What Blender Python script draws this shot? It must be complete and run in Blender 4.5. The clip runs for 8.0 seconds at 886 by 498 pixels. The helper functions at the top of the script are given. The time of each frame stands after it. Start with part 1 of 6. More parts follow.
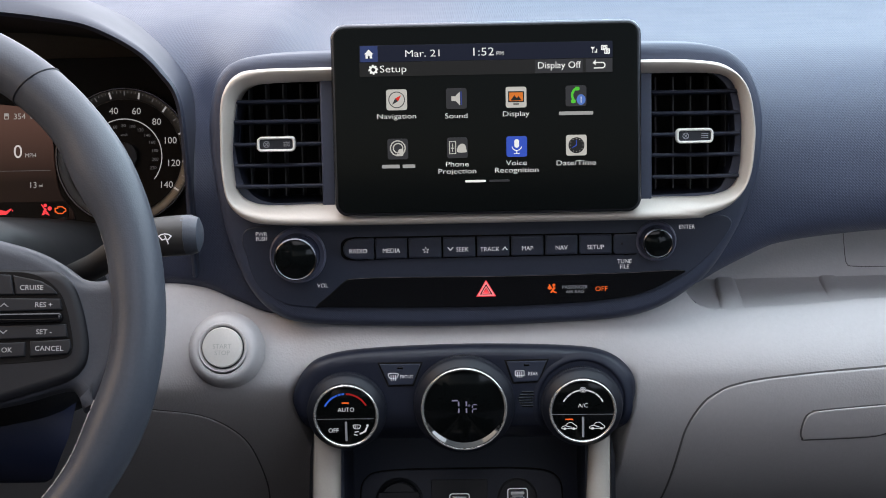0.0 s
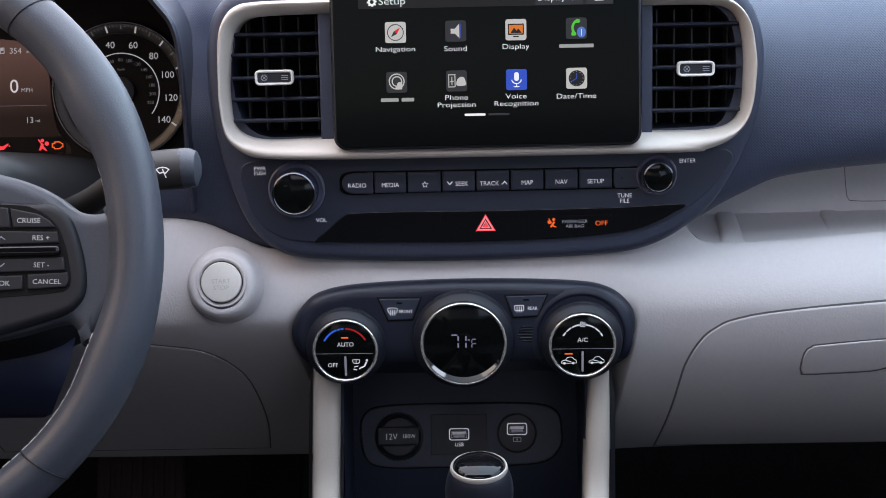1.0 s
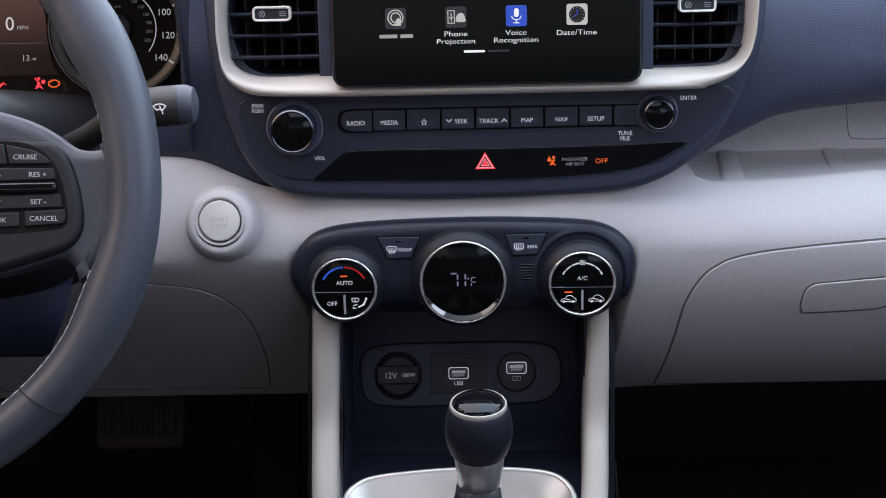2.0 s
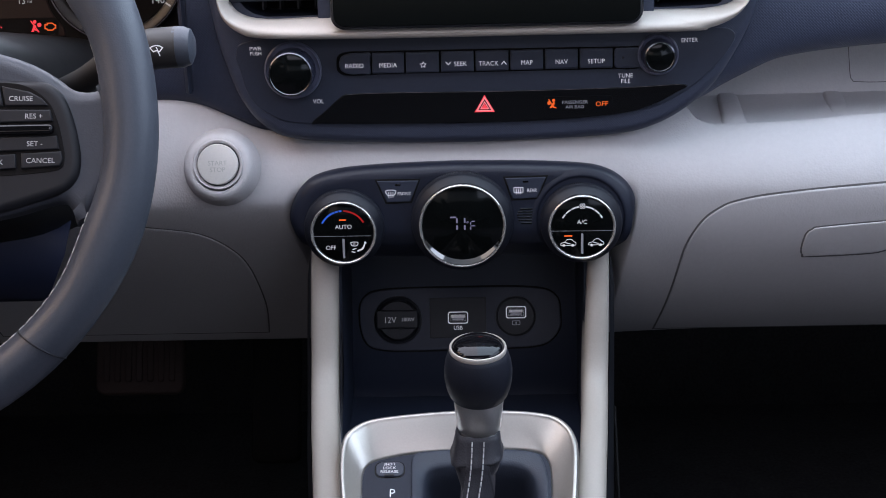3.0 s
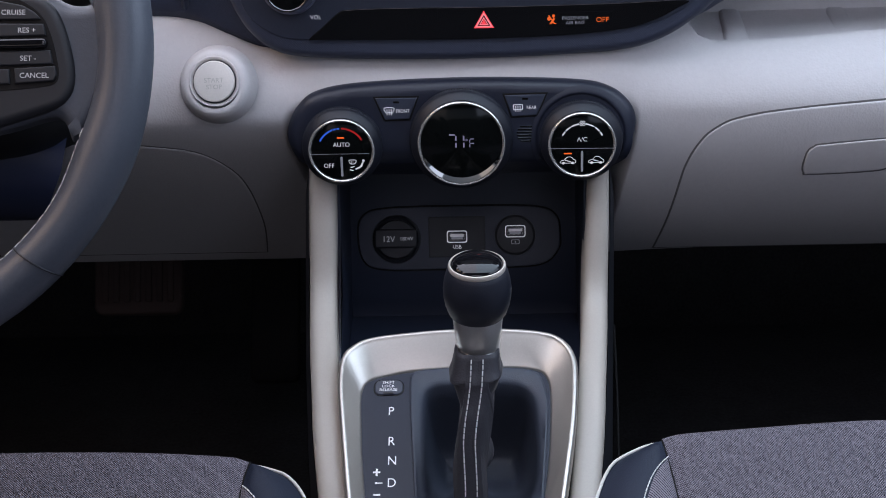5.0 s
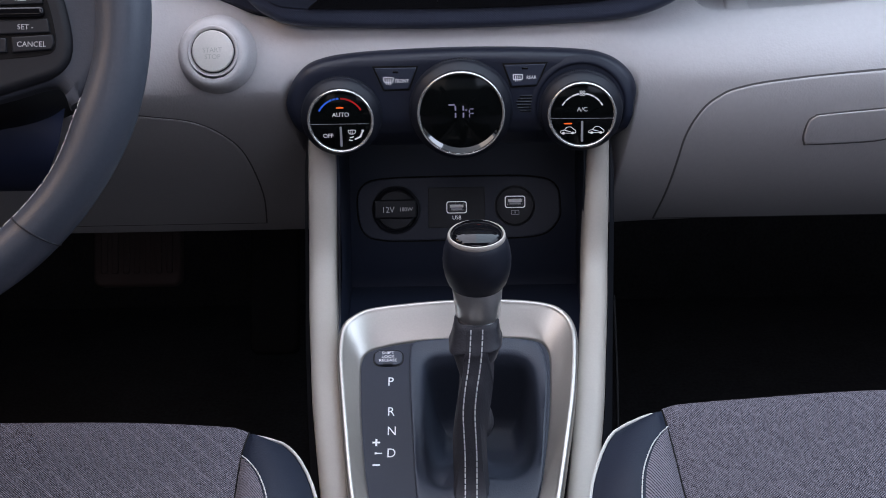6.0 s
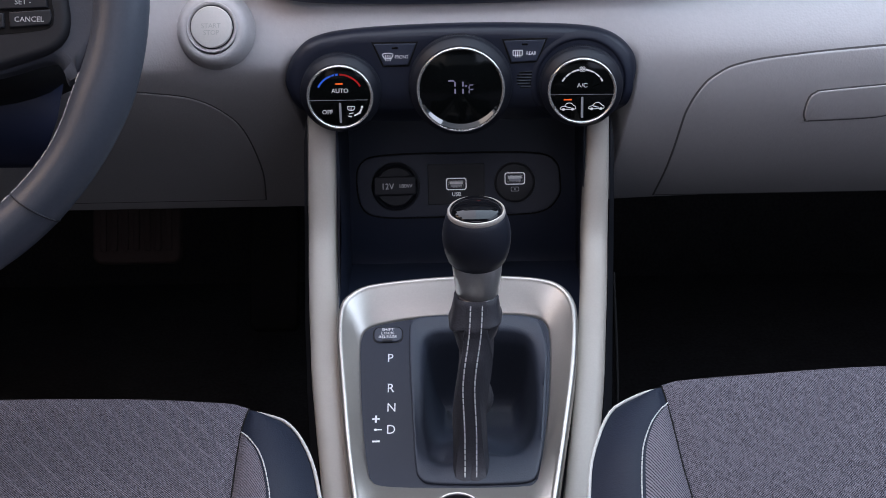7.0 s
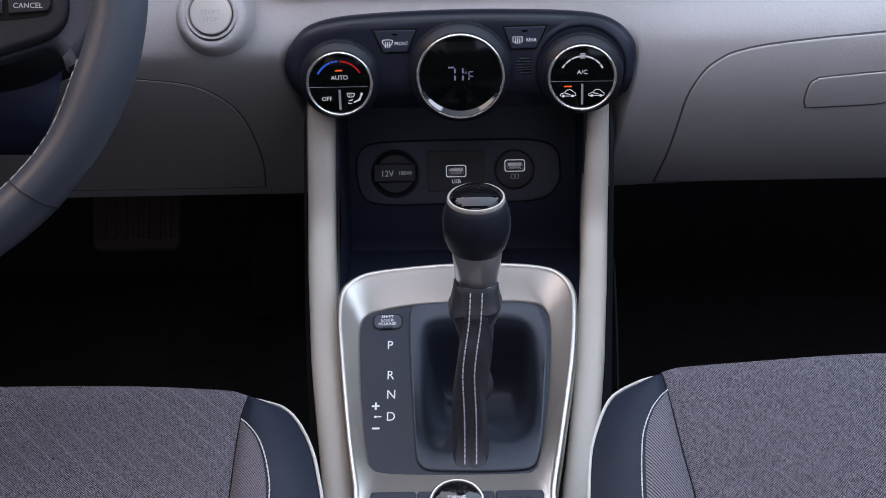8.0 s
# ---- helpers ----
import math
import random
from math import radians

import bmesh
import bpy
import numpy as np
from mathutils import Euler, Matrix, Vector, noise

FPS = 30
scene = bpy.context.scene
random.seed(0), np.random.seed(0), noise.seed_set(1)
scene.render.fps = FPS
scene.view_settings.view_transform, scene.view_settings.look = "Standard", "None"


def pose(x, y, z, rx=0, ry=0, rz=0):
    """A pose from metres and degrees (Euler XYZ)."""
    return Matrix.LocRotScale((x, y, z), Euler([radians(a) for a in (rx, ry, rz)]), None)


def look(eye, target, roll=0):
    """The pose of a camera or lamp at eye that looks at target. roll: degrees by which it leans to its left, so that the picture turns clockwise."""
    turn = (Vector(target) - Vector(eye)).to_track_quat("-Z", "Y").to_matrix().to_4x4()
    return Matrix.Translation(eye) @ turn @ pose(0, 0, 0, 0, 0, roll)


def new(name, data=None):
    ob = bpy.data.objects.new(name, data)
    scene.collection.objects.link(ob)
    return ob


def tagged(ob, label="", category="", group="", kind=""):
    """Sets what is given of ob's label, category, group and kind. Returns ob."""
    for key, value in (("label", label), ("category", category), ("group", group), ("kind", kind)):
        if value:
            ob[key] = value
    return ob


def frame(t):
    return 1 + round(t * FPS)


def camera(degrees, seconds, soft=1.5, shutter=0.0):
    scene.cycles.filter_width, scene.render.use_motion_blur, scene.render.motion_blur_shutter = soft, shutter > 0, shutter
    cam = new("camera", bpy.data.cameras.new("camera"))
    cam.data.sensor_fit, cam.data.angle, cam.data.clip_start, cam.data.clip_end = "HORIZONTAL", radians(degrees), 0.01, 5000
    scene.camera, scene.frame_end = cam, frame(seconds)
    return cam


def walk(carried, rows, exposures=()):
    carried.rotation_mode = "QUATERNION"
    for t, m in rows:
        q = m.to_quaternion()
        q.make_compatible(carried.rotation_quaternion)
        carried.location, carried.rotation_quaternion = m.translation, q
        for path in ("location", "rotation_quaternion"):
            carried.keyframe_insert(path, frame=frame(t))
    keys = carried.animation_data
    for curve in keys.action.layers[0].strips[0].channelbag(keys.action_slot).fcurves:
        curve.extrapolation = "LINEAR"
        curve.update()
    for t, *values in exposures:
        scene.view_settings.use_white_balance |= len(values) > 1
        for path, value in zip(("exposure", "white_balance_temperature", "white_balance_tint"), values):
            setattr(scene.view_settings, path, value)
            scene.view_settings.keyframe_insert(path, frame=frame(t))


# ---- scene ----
cam = camera(32.0, 8.0, soft=0.95)
# seconds, eye x y z, pitch, roll, yaw: a tilt downwards on a small arc
PATH = [
    (0, 0.0025, 0.1171, 0.8922, -15.545, -1.305, 1.074),
    (0.5, 0.0025, 0.1186, 0.8895, -16.619, -1.333, 1.092),
    (1, 0.0025, 0.1202, 0.8866, -17.737, -1.364, 1.111),
    (1.5, 0.0025, 0.1218, 0.8839, -18.788, -1.392, 1.129),
    (3, 0.0025, 0.1260, 0.8764, -21.705, -1.471, 1.179),
    (3.5, 0.0025, 0.1272, 0.8743, -22.530, -1.493, 1.193),
    (4, 0.0025, 0.1283, 0.8725, -23.327, -1.512, 1.205),
    (4.5, 0.0025, 0.1292, 0.8709, -23.928, -1.529, 1.215),
    (6, 0.0025, 0.1315, 0.8667, -25.477, -1.572, 1.243),
    (6.5, 0.0025, 0.1321, 0.8657, -25.891, -1.584, 1.250),
    (7, 0.0025, 0.1327, 0.8646, -26.273, -1.595, 1.257),
    (7.5, 0.0025, 0.1331, 0.8640, -26.553, -1.601, 1.261),
    (8, 0.0025, 0.1334, 0.8635, -26.717, -1.607, 1.265),
]


def eye_pose(x, y, z, pitch, roll, yaw):
    p, w = radians(pitch), radians(yaw)
    ahead = Vector((-math.sin(w) * math.cos(p), math.cos(w) * math.cos(p), math.sin(p)))
    eye = Vector((x, y, z))
    return look(eye, eye + ahead, roll)


walk(cam, [(r[0], eye_pose(*r[1:])) for r in PATH], exposures=[(0, 0.0, 6420, 12), (1, 0.03, 6150, 16), (4, -0.02, 6080, 18), (8, -0.08, 6060, 19)])

# ---- light: soft daylight through the windscreen and the side windows, plus an added overhead fill ----
world = bpy.data.worlds.new("sky")
scene.world = world
world.use_nodes = True
sky = world.node_tree.nodes.new("ShaderNodeTexSky")
sky.sky_type, sky.sun_disc = "NISHITA", False
sky.sun_elevation, sky.sun_rotation = radians(35), radians(200)
world.node_tree.nodes["Background"].inputs["Strength"].default_value = 0.035
world.node_tree.links.new(sky.outputs[0], world.node_tree.nodes["Background"].inputs[0])


def panel_light(name, place, target, w, h, power, colour):
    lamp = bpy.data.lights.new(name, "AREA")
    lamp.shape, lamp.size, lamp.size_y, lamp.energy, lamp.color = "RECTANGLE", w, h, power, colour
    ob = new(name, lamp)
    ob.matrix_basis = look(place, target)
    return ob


panel_light("windscreen_daylight", (-0.325, 1.235, 1.01), (-0.325, 0.873, 0.078), 0.65, 1.05, 9.1, (0.90, 0.92, 0.97))
panel_light("windscreen_daylight", (0.325, 1.235, 1.01), (0.325, 0.873, 0.078), 0.65, 1.05, 9.9, (0.73, 0.90, 1.0))
# Fill lamp added overhead to brighten the upward-facing dash; no known roof window.
panel_light("overhead_fill_light", (0.0, 0.09, 1.235), (0.0, 0.09, 0.0), 0.70, 0.46, 2.6, (0.95, 0.93, 1.0))
panel_light("passenger_window_daylight", (0.76, 0.90, 0.94), (0.05, 1.2, 0.52), 0.8, 0.42, 2.7, (0.74, 0.86, 1.0))
panel_light("driver_window_daylight", (-0.76, 0.95, 1.0), (0.0, 1.25, 0.72), 0.7, 0.34, 2.8, (1.0, 0.70, 0.43))
panel_light("rear_passenger_window_daylight", (0.76, -0.60, 0.98), (0.0, 1.1, 0.65), 0.7, 0.32, 1.7, (0.76, 0.86, 1.0))
panel_light("rear_driver_window_daylight", (-0.76, -0.60, 0.98), (0.0, 1.1, 0.65), 0.7, 0.32, 0.5, (1.0, 0.84, 0.68))

# ---- materials ----


def material(name, base, rough=0.5, metal=0.0, grain=0.0, grain_size=0.0008, vary=0.06, spot=0.03, coat=0.0, spec=0.5, emit=0.0, body=0.1, kind="noise"):
    """A procedural surface: base colour with fine and broad variation, grain relief, wear in the gloss."""
    m = bpy.data.materials.new(name)
    m.use_nodes = True
    nt = m.node_tree
    b = nt.nodes["Principled BSDF"]
    geo = nt.nodes.new("ShaderNodeNewGeometry")

    def tex(size, detail=3.0):
        n = nt.nodes.new("ShaderNodeTexNoise")
        n.inputs["Scale"].default_value, n.inputs["Detail"].default_value = 1.0 / size, detail
        nt.links.new(geo.outputs["Position"], n.inputs["Vector"])
        return n

    broad, fine = tex(spot), tex(max(grain_size, 0.0006) * 2)
    mix = nt.nodes.new("ShaderNodeMath")
    mix.operation = "MULTIPLY_ADD"
    nt.links.new(broad.outputs[0], mix.inputs[0])
    mix.inputs[1].default_value = 0.6
    nt.links.new(fine.outputs[0], mix.inputs[2])
    ramp = nt.nodes.new("ShaderNodeMapRange")
    ramp.inputs["From Min"].default_value, ramp.inputs["From Max"].default_value = 0.5, 1.1
    ramp.inputs["To Min"].default_value, ramp.inputs["To Max"].default_value = 1 - vary, 1 + vary
    nt.links.new(mix.outputs[0], ramp.inputs["Value"])
    col = nt.nodes.new("ShaderNodeMix")
    col.data_type, col.blend_type = "RGBA", "MULTIPLY"
    col.inputs[0].default_value = 1.0
    col.inputs[6].default_value = (*base, 1)
    nt.links.new(ramp.outputs[0], col.inputs[7])
    nt.links.new(col.outputs[2], b.inputs["Base Color"])
    gloss = nt.nodes.new("ShaderNodeMapRange")
    gloss.inputs["To Min"].default_value, gloss.inputs["To Max"].default_value = rough * 0.88, min(1.0, rough * 1.12)
    nt.links.new(broad.outputs[0], gloss.inputs["Value"])
    nt.links.new(gloss.outputs[0], b.inputs["Roughness"])
    b.inputs["Metallic"].default_value = metal
    b.inputs["Coat Weight"].default_value = coat
    b.inputs["Coat Roughness"].default_value = 0.04
    b.inputs["Specular IOR Level"].default_value = spec
    if emit:
        col.inputs[6].default_value = (base[0] * body, base[1] * body, base[2] * body, 1)
        b.inputs["Emission Color"].default_value = (*base, 1)
        b.inputs["Emission Strength"].default_value = emit
    if grain:
        bump = nt.nodes.new("ShaderNodeBump")
        bump.inputs["Strength"].default_value = grain
        bump.inputs["Distance"].default_value = grain_size * 0.35
        if kind == "cells":
            c = nt.nodes.new("ShaderNodeTexVoronoi")
            c.inputs["Scale"].default_value = 1.0 / grain_size
            nt.links.new(geo.outputs["Position"], c.inputs["Vector"])
            nt.links.new(c.outputs["Distance"], bump.inputs["Height"])
        elif kind == "lattice":
            pair = nt.nodes.new("ShaderNodeMath")
            pair.operation = "MULTIPLY"
            for slot, turn in enumerate((45, -45)):
                mp = nt.nodes.new("ShaderNodeMapping")
                mp.inputs["Rotation"].default_value = (0, radians(turn), 0)
                nt.links.new(geo.outputs["Position"], mp.inputs["Vector"])
                wv = nt.nodes.new("ShaderNodeTexWave")
                wv.inputs["Scale"].default_value, wv.inputs["Distortion"].default_value = 0.314 / grain_size, 0.0
                nt.links.new(mp.outputs[0], wv.inputs["Vector"])
                nt.links.new(wv.outputs["Fac"], pair.inputs[slot])
            nt.links.new(pair.outputs[0], bump.inputs["Height"])
        else:
            nt.links.new(fine.outputs[0], bump.inputs["Height"])
        nt.links.new(bump.outputs[0], b.inputs["Normal"])
    return m


BEIGE = material("beige_moulded_plastic", (0.55, 0.52, 0.515), 0.52, grain=0.22, grain_size=0.0016, vary=0.03, kind="cells", spec=0.4)
NAVY = material("navy_satin_plastic", (0.026, 0.031, 0.050), 0.42, grain=0.12, grain_size=0.0006, vary=0.10)
PAD = material("navy_grained_dash", (0.035, 0.043, 0.076), 0.50, grain=0.35, grain_size=0.0014, vary=0.10, kind="lattice", spec=0.6)
FASCIA = material("navy_fine_fascia", (0.038, 0.045, 0.072), 0.46, grain=0.25, grain_size=0.0012, vary=0.08, kind="lattice", spec=0.5)
HOOD = material("navy_soft_hood", (0.026, 0.032, 0.052), 0.45, grain=0.08, grain_size=0.0008, vary=0.08, spec=0.6)
LEATHER = material("grey_smooth_leather", (0.059, 0.066, 0.083), 0.42, grain=0.15, grain_size=0.0010, vary=0.08, kind="cells")
NAVY_LEATHER = material("navy_smooth_leather", (0.011, 0.015, 0.028), 0.55, spec=0.22, grain=0.22, grain_size=0.0012, vary=0.10, kind="cells")
KNOB = material("dark_satin_knob_leather", (0.014, 0.016, 0.025), 0.42, spec=0.42, grain=0.12, grain_size=0.0009, vary=0.08, kind="cells")
SILVER = material("satin_silver_paint", (0.53, 0.475, 0.42), 0.50, metal=0.30, grain=0.05, grain_size=0.0005, vary=0.04)
# Shut-line colour: the shade inside the gaps is painted on, not recessed.
SEAM = material("shaded_beige_gap", (0.14, 0.13, 0.125), 0.8, vary=0.1)
# Silver trim; warmth of the driver-side light is partly put into its colour.
PILLAR = material("warm_silver_trim", (0.42, 0.375, 0.322), 0.45, grain=0.1, grain_size=0.0006, vary=0.04)
CHROME = material("polished_chrome", (0.78, 0.75, 0.71), 0.22, metal=0.75, vary=0.02)
BRUSHED = material("brushed_aluminium", (0.70, 0.685, 0.67), 0.32, metal=0.8, grain=0.1, grain_size=0.0005, vary=0.05)
PIANO = material("black_gloss_plastic", (0.006, 0.006, 0.007), 0.10, vary=0.02)
CAP_BLACK = material("domed_gloss_black", (0.004, 0.004, 0.005), 0.03, vary=0.02, spec=0.36)
GLASS = material("black_display_glass", (0.0035, 0.0042, 0.0042), 0.10, vary=0.02, spec=0.18)
POLISHED = material("mirror_polished_metal", (0.30, 0.29, 0.275), 0.06, metal=1.0, vary=0.03)
VANE = material("grey_vane_plastic", (0.075, 0.073, 0.075), 0.5, vary=0.1)
LINING = material("brown_black_lining", (0.066, 0.055, 0.047), 0.85, grain=0.2, grain_size=0.001, vary=0.12, spec=0.2)
# Near-black, hardly reflecting: shade inside vents and recesses is put into this colour.
VOID = material("shade_black_plastic", (0.016, 0.015, 0.015), 0.9, vary=0.1, spec=0.08)
DARK_CHROME = material("dark_chrome", (0.12, 0.12, 0.132), 0.22, metal=1.0, vary=0.03)
SILVER_METAL = material("satin_silver_metal", (0.50, 0.465, 0.42), 0.36, metal=0.85, grain=0.06, grain_size=0.0005, vary=0.04)
# Unseen roof lining, made black to keep its reflection off glossy faces.
HEADLINER = material("blackened_headliner", (0.018, 0.018, 0.019), 0.95, grain=0.3, grain_size=0.002, vary=0.1, spec=0.1)
BLACK = material("black_matt_plastic", (0.008, 0.009, 0.013), 0.55, grain=0.1, grain_size=0.0006, vary=0.10)
CARPET = material("black_carpet", (0.044, 0.043, 0.045), 0.95, grain=1.0, grain_size=0.002, vary=0.3, spec=0.1)
NAVY_GLOSS = material("navy_gloss_plastic", (0.030, 0.035, 0.062), 0.28, vary=0.05)
GAITER = material("dark_gaiter_leather", (0.038, 0.037, 0.044), 0.50, spec=0.35, grain=0.25, grain_size=0.0012, vary=0.10, kind="cells")
BOOT = material("navy_boot_leather", (0.030, 0.035, 0.050), 0.48, spec=0.4, grain=0.2, grain_size=0.0010, vary=0.10, kind="cells")
PLATE = material("dark_navy_plate", (0.020, 0.023, 0.036), 0.5, spec=0.28, grain=0.1, grain_size=0.0006, vary=0.06)
STALK = material("dark_grey_stalk", (0.030, 0.028, 0.027), 0.5, grain=0.1, grain_size=0.0006, vary=0.06)
SHROUD = material("black_soft_shroud", (0.009, 0.009, 0.010), 0.5, grain=0.15, grain_size=0.0008, vary=0.1, spec=0.35)
PEDAL = material("reddish_pedal_rubber", (0.036, 0.020, 0.017), 0.8, grain=0.2, vary=0.1)
DEEP_NAVY = material("deep_navy_plastic", (0.0120, 0.0145, 0.027), 0.42, grain=0.12, grain_size=0.0006, vary=0.10, spec=0.42)
TRAY = material("navy_tray_plastic", (0.0150, 0.0200, 0.0370), 0.45, grain=0.12, grain_size=0.0006, vary=0.10, spec=0.4)
DIAL_BODY = material("satin_dial_body", (0.011, 0.0125, 0.019), 0.45, grain=0.1, grain_size=0.0006, vary=0.08, spec=0.35)
# Paler than the other navy parts: light on the knob skirts is painted in.
SKIRT = material("lit_navy_skirt", (0.12, 0.125, 0.175), 0.35, vary=0.05)
# Column cover: the blue reflection of the sky is put into its base colour.
COVER = material("sky_tinted_cover", (0.028, 0.036, 0.078), 0.4, grain=0.1, grain_size=0.0006, vary=0.06)
# Near-white stands in for the bright reflections on the chrome tab frames.
BRIGHT_FRAME = material("reflection_pale_metal", (0.85, 0.82, 0.76), 0.25, metal=0.2, vary=0.02)
PIPING = material("cream_piping", (0.56, 0.54, 0.49), 0.5, vary=0.04)
THREAD = material("white_thread", (0.62, 0.61, 0.60), 0.7, vary=0.06)
# Printed legends, given a glow to read bright; backlighting is only assumed.
PRINT = material("white_glowing_legend", (0.70, 0.70, 0.72), 0.5, vary=0.01, emit=0.46, body=0.8)
SOFT_PRINT = material("soft_glowing_legend", (0.46, 0.46, 0.47), 0.5, vary=0.01, emit=0.28, body=0.9)
GREY_PRINT = material("grey_glowing_legend", (0.30, 0.30, 0.32), 0.5, vary=0.01, emit=0.15, body=0.9)
CABIN = material("grey_cabin_lining", (0.10, 0.10, 0.10), 0.9, grain=0.3, grain_size=0.002, vary=0.08)


def glow(name, colour, strength, body=0.1):
    return material(name, colour, 0.3, vary=0.0, emit=strength, body=body, spec=0.2)


UI_WHITE = glow("ui_white", (0.80, 0.80, 0.76), 1.0)
UI_GREY = glow("ui_grey", (0.06, 0.06, 0.065), 0.5)
UI_DIM = glow("ui_dim_grey", (0.030, 0.030, 0.030), 0.5)
UI_NAVY = glow("ui_navy", (0.012, 0.015, 0.030), 0.8)
UI_BLUE = glow("ui_blue", (0.045, 0.10, 0.55), 0.8)
UI_ORANGE = glow("ui_orange", (0.75, 0.20, 0.03), 0.8)
UI_RED = glow("ui_red", (0.70, 0.03, 0.02), 0.8)
UI_GREEN = glow("ui_green", (0.10, 0.60, 0.05), 0.8)
LAMP_RED = glow("red_telltale", (0.85, 0.05, 0.06), 1.15)
HAZARD = glow("pale_red_telltale", (0.95, 0.24, 0.26), 1.1)
LAMP_ORANGE = glow("orange_telltale", (0.85, 0.13, 0.02), 0.9)
LED_BLUE = glow("blue_marking", (0.05, 0.16, 0.75), 0.6)
LED_RED = glow("red_marking", (0.42, 0.018, 0.018), 0.6)
LED_WHITE = glow("white_backlit_print", (0.74, 0.74, 0.76), 0.72)
LCD = glow("lcd_segments", (0.30, 0.28, 0.42), 0.55)


def fabric_material(name, ribbed, lines=0.9, turn=-38, pitch=235.0):
    """Melange woven seat cloth: fine weave, flecks and faint diagonal slubs, or a ribbed twill."""
    m = material(name, (0.075, 0.074, 0.088), 0.9, vary=0.25, grain_size=0.0012, spec=0.15)
    nt = m.node_tree
    b = nt.nodes["Principled BSDF"]
    geo = nt.nodes.new("ShaderNodeNewGeometry")

    def wave(turn, scale, distort):
        mp = nt.nodes.new("ShaderNodeMapping")
        mp.inputs["Rotation"].default_value = (0, 0, radians(turn))
        nt.links.new(geo.outputs["Position"], mp.inputs["Vector"])
        w = nt.nodes.new("ShaderNodeTexWave")
        w.inputs["Scale"].default_value, w.inputs["Distortion"].default_value = scale, distort
        w.inputs["Detail Scale"].default_value = 1.5
        nt.links.new(mp.outputs[0], w.inputs["Vector"])
        return w.outputs["Fac"]

    def maths(op, a, c, d=None):
        n = nt.nodes.new("ShaderNodeMath")
        n.operation = op
        for k, v in enumerate((a, c, d)):
            if isinstance(v, float):
                n.inputs[k].default_value = v
            elif v is not None:
                nt.links.new(v, n.inputs[k])
        return n.outputs[0]

    def noise(scale, detail, drawn=1.0):
        mp = nt.nodes.new("ShaderNodeMapping")
        mp.inputs["Scale"].default_value = (1.0, drawn, drawn)
        nt.links.new(geo.outputs["Position"], mp.inputs["Vector"])
        n = nt.nodes.new("ShaderNodeTexNoise")
        n.inputs["Scale"].default_value, n.inputs["Detail"].default_value = scale, detail
        nt.links.new(mp.outputs[0], n.inputs["Vector"])
        return n.outputs[0]

    if ribbed:
        height = maths("MULTIPLY_ADD", wave(turn, pitch, 0.2), 0.95, maths("MULTIPLY", noise(1200.0, 2.0), 0.75))
    else:
        weave = maths("MULTIPLY", wave(40, 290.0, 0.7), wave(-50, 290.0, 0.7))
        height = maths("MULTIPLY_ADD", weave, 0.95, maths("MULTIPLY", noise(860.0, 3.0, 0.42 if lines < 0.5 else 0.9), 0.88))
        slub = maths("MULTIPLY", maths("POWER", wave(-45, 32.0, 0.25), 45.0), maths("MULTIPLY", maths("POWER", noise(24.0, 3.0), 2.3), lines))
        height = maths("ADD", height, slub)
    ramp = nt.nodes.new("ShaderNodeValToRGB")
    ramp.color_ramp.elements[0].position, ramp.color_ramp.elements[0].color = 0.36, (0.022, 0.020, 0.027, 1)
    ramp.color_ramp.elements[1].position, ramp.color_ramp.elements[1].color = 1.04, (0.212, 0.192, 0.218, 1)
    nt.links.new(height, ramp.inputs[0])
    nt.links.new(ramp.outputs[0], b.inputs["Base Color"])
    bump = nt.nodes.new("ShaderNodeBump")
    bump.inputs["Strength"].default_value, bump.inputs["Distance"].default_value = 0.55, 0.0006
    nt.links.new(height, bump.inputs["Height"])
    nt.links.new(bump.outputs[0], b.inputs["Normal"])
    return m


CLOTH = fabric_material("grey_melange_cloth", False, 0.8)
PLAIN_CLOTH = fabric_material("grey_plain_melange_cloth", False, 0.3)
RIBBED = fabric_material("grey_ribbed_cloth", True, pitch=190.0)
TWILL = fabric_material("grey_twill_cloth", True, turn=20, pitch=300.0)

# ---- building helpers ----
PLACE = {}


def thing(name, base, label, category, group="", kind=""):
    ob = new(name)
    ob.empty_display_size = 0.02
    ob.matrix_basis = Matrix.Translation(base)
    PLACE[ob] = Vector(base)
    return tagged(ob, label, category, group, kind)


def part(name, bm, mat, parent=None, label="", angle=35):
    """One mesh object from a bmesh in world metres, under a thing or a part, its origin at its middle."""
    bmesh.ops.remove_doubles(bm, verts=bm.verts, dist=1e-6)
    bmesh.ops.recalc_face_normals(bm, faces=bm.faces)
    lo = Vector([min(v.co[i] for v in bm.verts) for i in range(3)])
    hi = Vector([max(v.co[i] for v in bm.verts) for i in range(3)])
    mid = (lo + hi) / 2
    bmesh.ops.translate(bm, vec=-mid, verts=bm.verts)
    me = bpy.data.meshes.new(name)
    bm.to_mesh(me)
    bm.free()
    me.materials.append(mat)
    me.shade_smooth()
    me.set_sharp_from_angle(angle=radians(angle))
    ob = new(name, me)
    ob.matrix_basis = Matrix.Translation(mid)
    PLACE[ob] = mid
    if parent is not None:
        ob.parent = parent
        ob.matrix_parent_inverse = Matrix.Translation(-PLACE[parent])
    if label:
        ob["label"] = label
    return ob


